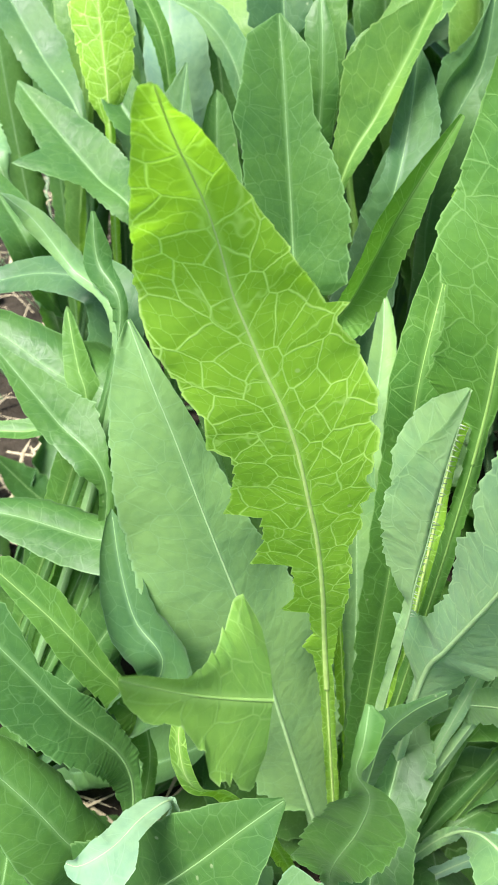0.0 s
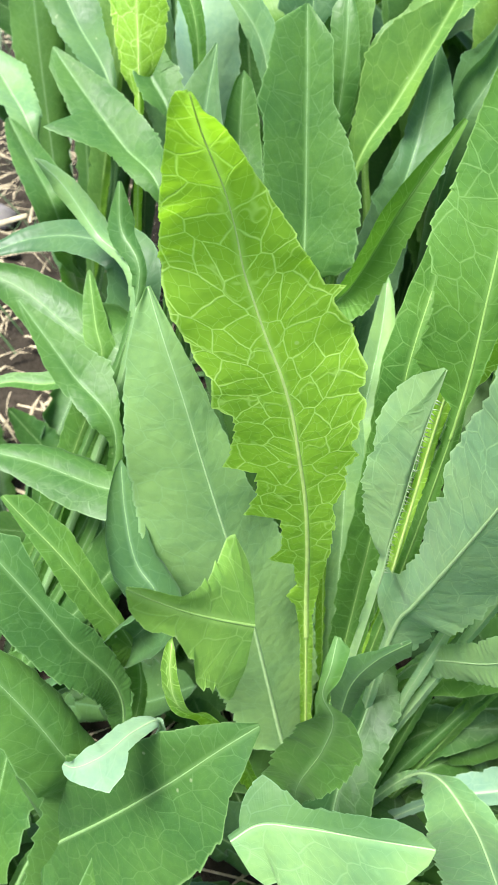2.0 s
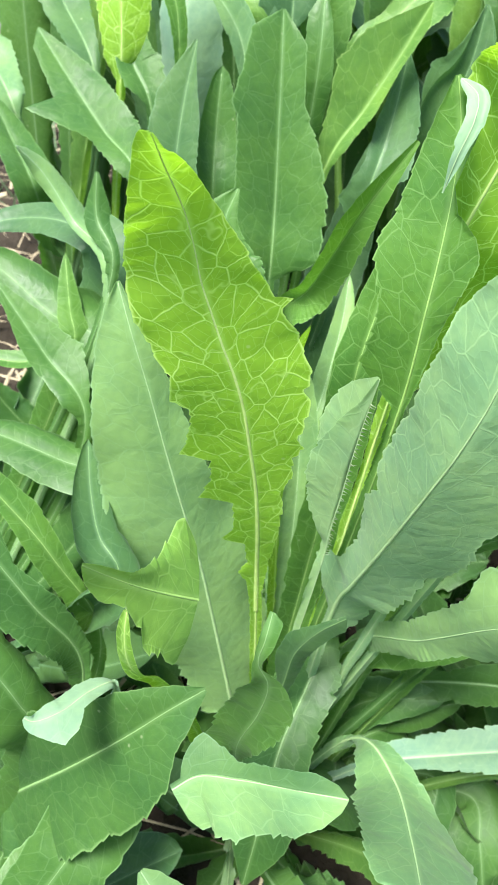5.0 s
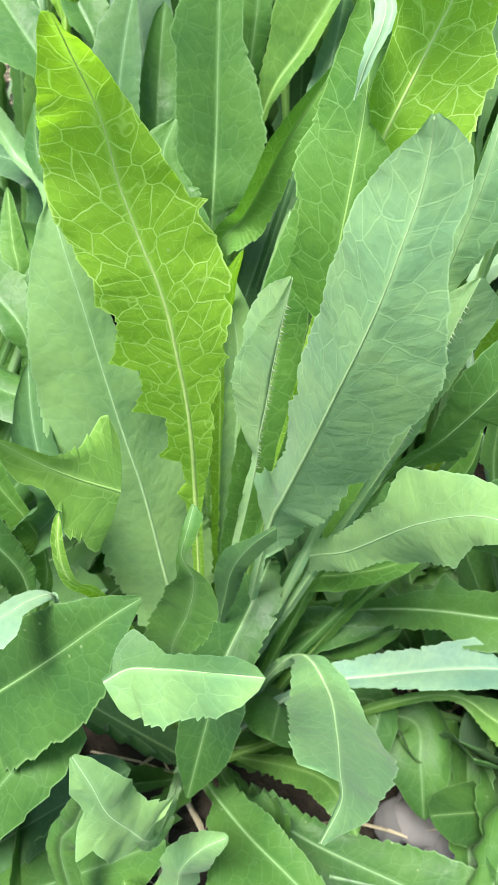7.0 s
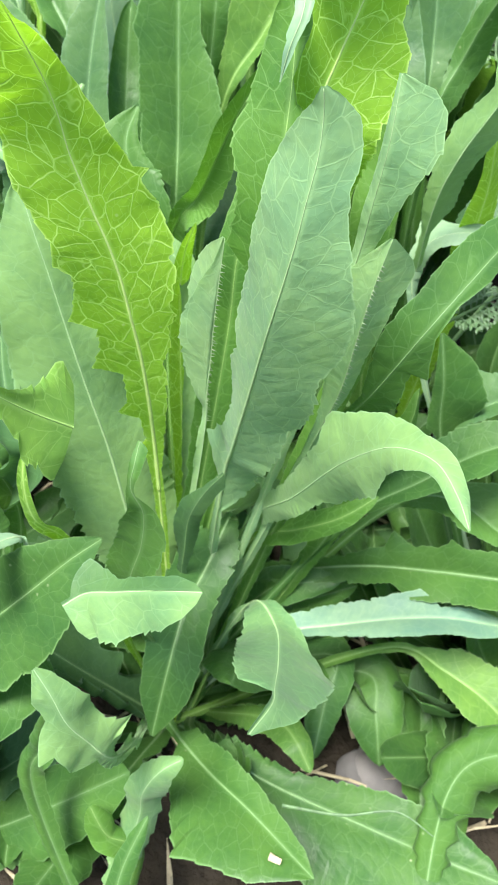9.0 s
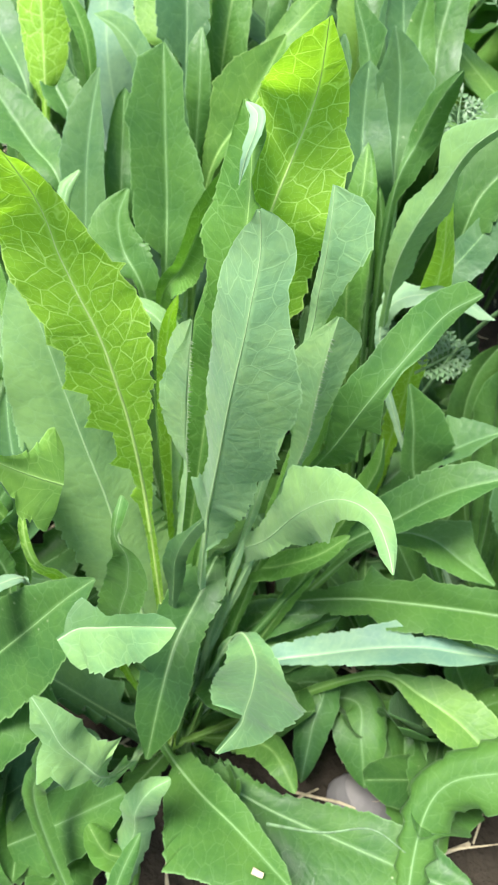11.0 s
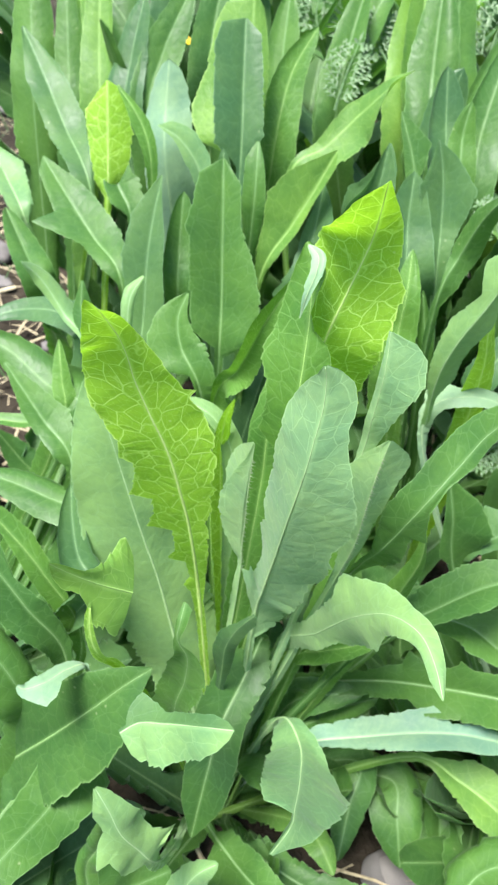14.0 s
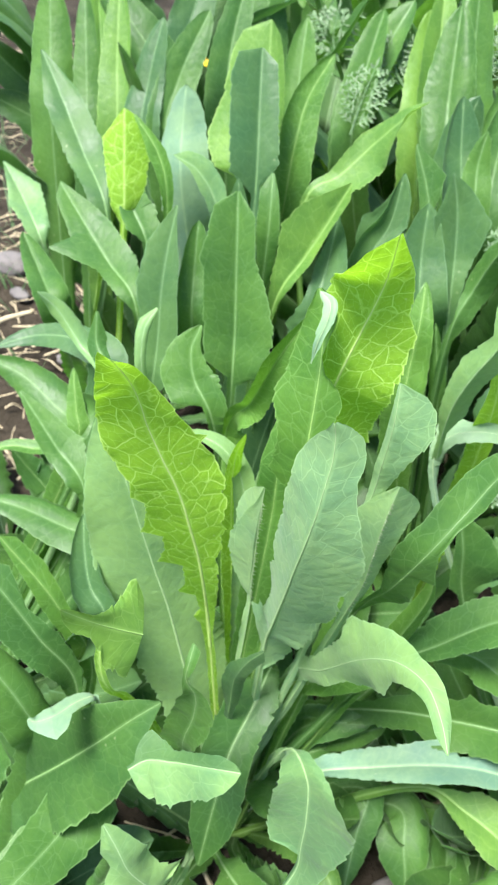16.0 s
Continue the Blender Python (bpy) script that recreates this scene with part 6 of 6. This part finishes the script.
# ---- feathery weed, straw, stones and small finds ----
def frond(plant, rib, size, seed):
    """A feathery leaf: an axis with opposite side leaflets, each cut into narrow lobes."""
    rng = random.Random(seed)
    n = 40
    path, length = spline(rib, n)
    verts, faces = tube(path, [0.0006 * (1 - i / n) + 0.0003 for i in range(n)], [Vector((0, -0.6, 0.8))] * n, 5)

    def lobe(p, d, up, ln, w):
        s = d.cross(up).normalized() * w
        k = len(verts)
        verts.extend([p, p + d * (ln * 0.45) + s, p + d * ln, p + d * (ln * 0.45) - s, p + d * (ln * 0.5) + up * (w * 0.35)])
        faces.extend([(k, k + 1, k + 4), (k + 1, k + 2, k + 4), (k + 2, k + 3, k + 4), (k + 3, k, k + 4)])
    up = Vector((0, -0.55, 0.83))
    for i in range(6, n - 1, 4):
        t = (path[min(i + 1, n - 1)] - path[i - 1]).normalized()
        side = t.cross(up).normalized()
        reach = size * math.sin(math.pi * (0.12 + 0.83 * i / n)) * rng.uniform(0.8, 1.15)
        for sg in (-1, 1):
            d = (side * sg + t * 0.55 + up * rng.uniform(-0.25, 0.25)).normalized()
            lobe(path[i], d, up, reach, 0.0006)
            for q in range(1, 4):
                p = path[i] + d * (reach * q / 4)
                for sh in (-1, 1):
                    e = (d * 0.8 + d.cross(up).normalized() * sh + up * rng.uniform(-0.2, 0.2)).normalized()
                    lobe(p, e, up, reach * 0.4 * (1.15 - q / 5), 0.0009)
    lobe(path[-1], (path[-1] - path[-2]).normalized(), up, size * 0.4, 0.0009)
    return part("frond", mesh_of("frond", verts, faces, FERN, False), plant)

weed = tagged(new("yarrow_plant"), "feathery silver-green weed growing among the lettuce", "weed")
frond(weed, [(0.1879, 0.2152, 0.2697), (0.1862, 0.2121, 0.2783), (0.1772, 0.2130, 0.2910), (0.1699, 0.2155, 0.2994)], 0.016, 0)
frond(weed, [(0.1804, 0.2096, 0.2625), (0.1900, 0.2140, 0.2808), (0.1954, 0.2161, 0.2960), (0.1922, 0.2244, 0.3179)], 0.018, 1)
frond(weed, [(0.1740, 0.2058, 0.2575), (0.1828, 0.2010, 0.2588), (0.1927, 0.1962, 0.2602), (0.2034, 0.1883, 0.2580)], 0.016, 2)
frond(weed, [(0.1911, 0.2192, 0.2808), (0.1976, 0.2181, 0.2862), (0.2057, 0.2145, 0.2889), (0.2111, 0.2095, 0.2896)], 0.012, 3)
frond(weed, [(0.1450, 0.2110, 0.2120), (0.1548, 0.2091, 0.2229), (0.1651, 0.2101, 0.2311)], 0.015, 4)
frond(weed, [(0.1634, 0.3073, 0.2893), (0.1605, 0.3157, 0.2988), (0.1609, 0.3241, 0.3087)], 0.018, 5)
frond(weed, [(0.1936, 0.4082, 0.3236), (0.1984, 0.4250, 0.3436), (0.1992, 0.4440, 0.3660)], 0.03, 6)
frond(weed, [(0.2085, 0.4062, 0.3224), (0.2165, 0.4254, 0.3456), (0.2195, 0.4421, 0.3654)], 0.03, 7)
frond(weed, [(0.0792, 0.4935, 0.3155), (0.0850, 0.5098, 0.3351), (0.0871, 0.5234, 0.3511)], 0.025, 8)
frond(weed, [(0.1058, 0.4848, 0.3321), (0.0962, 0.4950, 0.3433), (0.0923, 0.5080, 0.3582)], 0.025, 9)
frond(weed, [(0.1670, 0.4662, 0.3399), (0.1725, 0.4815, 0.3584), (0.1783, 0.4943, 0.3739)], 0.03, 10)
frond(weed, [(0.0706, 0.4405, 0.3112), (0.0754, 0.4559, 0.3287), (0.0820, 0.4715, 0.3464)], 0.022, 11)
frond(weed, [(0.0601, 0.5420, 0.3303), (0.0538, 0.5528, 0.3427), (0.0555, 0.5670, 0.3590)], 0.03, 12)
part("stem", mesh_of("stem", *tube(*(lambda p: (p, [0.0011] * len(p), [Vector((0, -1, 0.2))] * len(p)))(spline([(0.1526, 0.2319, 0.1630), (0.1704, 0.2235, 0.2287), (0.1804, 0.2096, 0.2625), (0.1930, 0.2172, 0.2824)], 20)[0])), FERN), weed)


def blade_of(name, rib, r0, r1, material, label, category, flat=0.3):
    path, _ = spline(rib, 24)
    v, f = tube(path, [r0 + (r1 - r0) * i / 23 for i in range(24)], [Vector((0.1, -0.5, 0.85))] * 24, 6, flat)
    return tagged(new(name, mesh_of(name, v, f, material)), label, category)


blade_of("grass_blade", [(0.0851, 0.0352, 0.0964), (0.1079, 0.0303, 0.1045), (0.1279, 0.0302, 0.1116), (0.1409, 0.0226, 0.1105)], 0.0008, 0.0003, FERN, "thin bluish grass blade lying over the leaves", "grass")
blade_of("straw", [(-0.1380, 0.2935, 0.2197), (-0.1288, 0.2993, 0.2262), (-0.1099, 0.3049, 0.2321)], 0.0020, 0.0014, STRAW, "pale dry straw lying at the edge of the bed", "straw")
blade_of("petal", [(0.0788, 0.0146, 0.1037), (0.0809, 0.0136, 0.1039), (0.0832, 0.0126, 0.1042)], 0.0016, 0.0012, STRAW, "small pale fallen petal on a leaf", "petal", 0.25)


def yellow_flower(foot, head, seed):
    rng = random.Random(seed)
    ob = tagged(new("wild_flower"), "small yellow wild flower on a thin stem", "flower")
    path, _ = spline([foot, ((foot[0] + head[0]) / 2 + 0.01, (foot[1] + head[1]) / 2, (foot[2] + head[2]) / 2), head], 16)
    part("stem", mesh_of("stem", *tube(path, [0.0008] * 16, [Vector((0, -1, 0))] * 16, 5), FERN), ob)
    for k in range(9):
        a = k * 0.7 + rng.uniform(-0.1, 0.1)
        d = Vector((math.cos(a), math.sin(a) * 0.8 - 0.2, 0.35 + 0.3 * math.sin(a))).normalized()
        s = d.cross(Vector((0, -0.5, 0.8))).normalized()
        c = Vector(head)
        v = [c, c + d * 0.003 + s * 0.0014, c + d * 0.0066, c + d * 0.003 - s * 0.0014, c + d * 0.0042 + Vector((0, -0.0004, 0.0006))]
        part("petal", mesh_of("petal", v, [(0, 1, 4), (1, 2, 4), (2, 3, 4), (3, 0, 4)], PETAL), ob)


yellow_flower((-0.048, 0.567, 0.0), (-0.0382, 0.5471, 0.3163), 3)


def dry_leaf(rib, facing, width, seed):
    """A withered leaf on the soil, curled up along its edges."""
    path, _ = spline(rib, 30)
    rng, verts, faces = random.Random(seed), [], []
    for i, p in enumerate(path):
        t = (path[min(i + 1, 29)] - path[max(i - 1, 0)]).normalized()
        f = Vector(facing)
        f = (f - t * f.dot(t)).normalized()
        r = t.cross(f)
        w = width / 2 * math.sin(math.pi * (0.06 + 0.9 * i / 29)) * rng.uniform(0.9, 1.1)
        for j in range(-5, 6):
            a = j / 5 * 1.25
            verts.append(p + r * (math.sin(a) * w) + f * ((1 - math.cos(a)) * w * 1.1 + 0.001 * math.sin(i * 0.9 + j)))
    for i in range(29):
        for j in range(10):
            a = i * 11 + j
            faces.append((a, a + 1, a + 12, a + 11))
    return tagged(new("withered_leaf", mesh_of("withered_leaf", verts, faces, DRY)), "curled brown withered leaf lying on the soil", "leaf")


dry_leaf([(0.2147, 0.1142, 0.0671), (0.2314, 0.1120, 0.0536), (0.2472, 0.1156, 0.0591), (0.2559, 0.1232, 0.0688)], (0, -0.4, 0.9), 0.03, 5)


def stone(x, y, r, seed):
    rng = random.Random(seed)
    bm = bmesh.new()
    bmesh.ops.create_icosphere(bm, subdivisions=3, radius=r)
    sx, sy, sz, ph = rng.uniform(0.8, 1.3), rng.uniform(0.7, 1.1), rng.uniform(0.35, 0.55), rng.uniform(0, 50)
    for v in bm.verts:
        k = 1 + 0.25 * noise.noise(v.co * (1.6 / r) + Vector((ph, 0, 0))) + 0.08 * noise.noise(v.co * (5 / r) + Vector((0, ph, 0)))
        v.co = Vector((v.co.x * sx * k, v.co.y * sy * k, v.co.z * sz * k))
    me = bpy.data.meshes.new("stone")
    bm.to_mesh(me)
    bm.free()
    me.materials.append(STONE)
    me.polygons.foreach_set("use_smooth", [True] * len(me.polygons))
    ob = tagged(new("stone", me), "grey pinkish stone half sunk in the soil", "stone", "stones on the soil")
    ob.location = (x, y, 0.25 * r)
    ob.rotation_euler = (0, 0, rng.uniform(0, 6))
    return ob


for i, (x, y, r) in enumerate([(-0.025, 0.064, 0.022), (-0.007, 0.053, 0.014), (-0.027, 0.067, 0.018), (0.153, 0.087, 0.016), (0.165, 0.078, 0.012), (0.156, 0.091, 0.015), (0.139, 0.086, 0.010), (0.153, 0.091, 0.012), (-0.068, 0.078, 0.016), (0.188, 0.099, 0.012), (-0.302, 0.754, 0.025), (-0.437, 1.280, 0.030), (-0.270, 0.689, 0.012)]):
    stone(x, y, r, 40 + i)
rocks = random.Random(5)
for i in range(46):
    stone(rocks.uniform(-0.75, -0.1), rocks.uniform(0.3, 1.6), rocks.uniform(0.006, 0.022), 80 + i)


def litter():
    """Dry grass and straw strewn over the soil."""
    rng, verts, faces = random.Random(9), [], []
    for _ in range(4200):
        x, y = rng.uniform(-0.8, 0.45), rng.uniform(-0.2, 1.9)
        if x > -0.12 and y > 0.25 and rng.random() < 0.7:
            continue
        a, ln, w = rng.uniform(0, 6.28), rng.uniform(0.012, 0.07), rng.uniform(0.0005, 0.0017)
        d, s = Vector((math.cos(a), math.sin(a), rng.uniform(-0.02, 0.22))), Vector((-math.sin(a), math.cos(a), 0))
        p, k = Vector((x, y, 0.004)), len(verts)
        m = p + d * ln * 0.5 + Vector((0, 0, 0.004))
        verts += [p - s * w, p + s * w, m + s * w, m - s * w, p + d * ln, m + Vector((0, 0, w))]
        faces += [(k, k + 1, k + 5), (k + 1, k + 2, k + 5), (k + 2, k + 3, k + 5), (k + 3, k, k + 5), (k + 3, k + 2, k + 4)]
    tagged(new("straw_litter", mesh_of("straw_litter", verts, faces, STRAW, False)), "dry straw and grass strewn over the soil", "straw", kind="stuff")


litter()


def grass():
    """Sparse thin grass at the edge of the bed."""
    rng, verts, faces = random.Random(21), [], []
    for _ in range(420):
        x, y = rng.uniform(-0.55, -0.12), rng.uniform(0.5, 1.7)
        a, ln, w = rng.uniform(0, 6.28), rng.uniform(0.05, 0.16), rng.uniform(0.0008, 0.002)
        d, s = Vector((math.cos(a) * 0.5, math.sin(a) * 0.5, 1)).normalized(), Vector((-math.sin(a), math.cos(a), 0))
        k = len(verts)
        for j in range(5):
            q = Vector((x, y, 0)) + d * (ln * j / 4) + Vector((math.cos(a), math.sin(a), -0.5)) * (0.25 * ln * (j / 4) ** 2)
            verts += [q - s * (w * (1 - j / 4.2)), q + s * (w * (1 - j / 4.2))]
        faces += [(k + 2 * j, k + 2 * j + 1, k + 2 * j + 3, k + 2 * j + 2) for j in range(4)]
    tagged(new("grass", mesh_of("grass", verts, faces, FERN)), "sparse thin grass at the edge of the bed", "grass", kind="stuff")


grass()
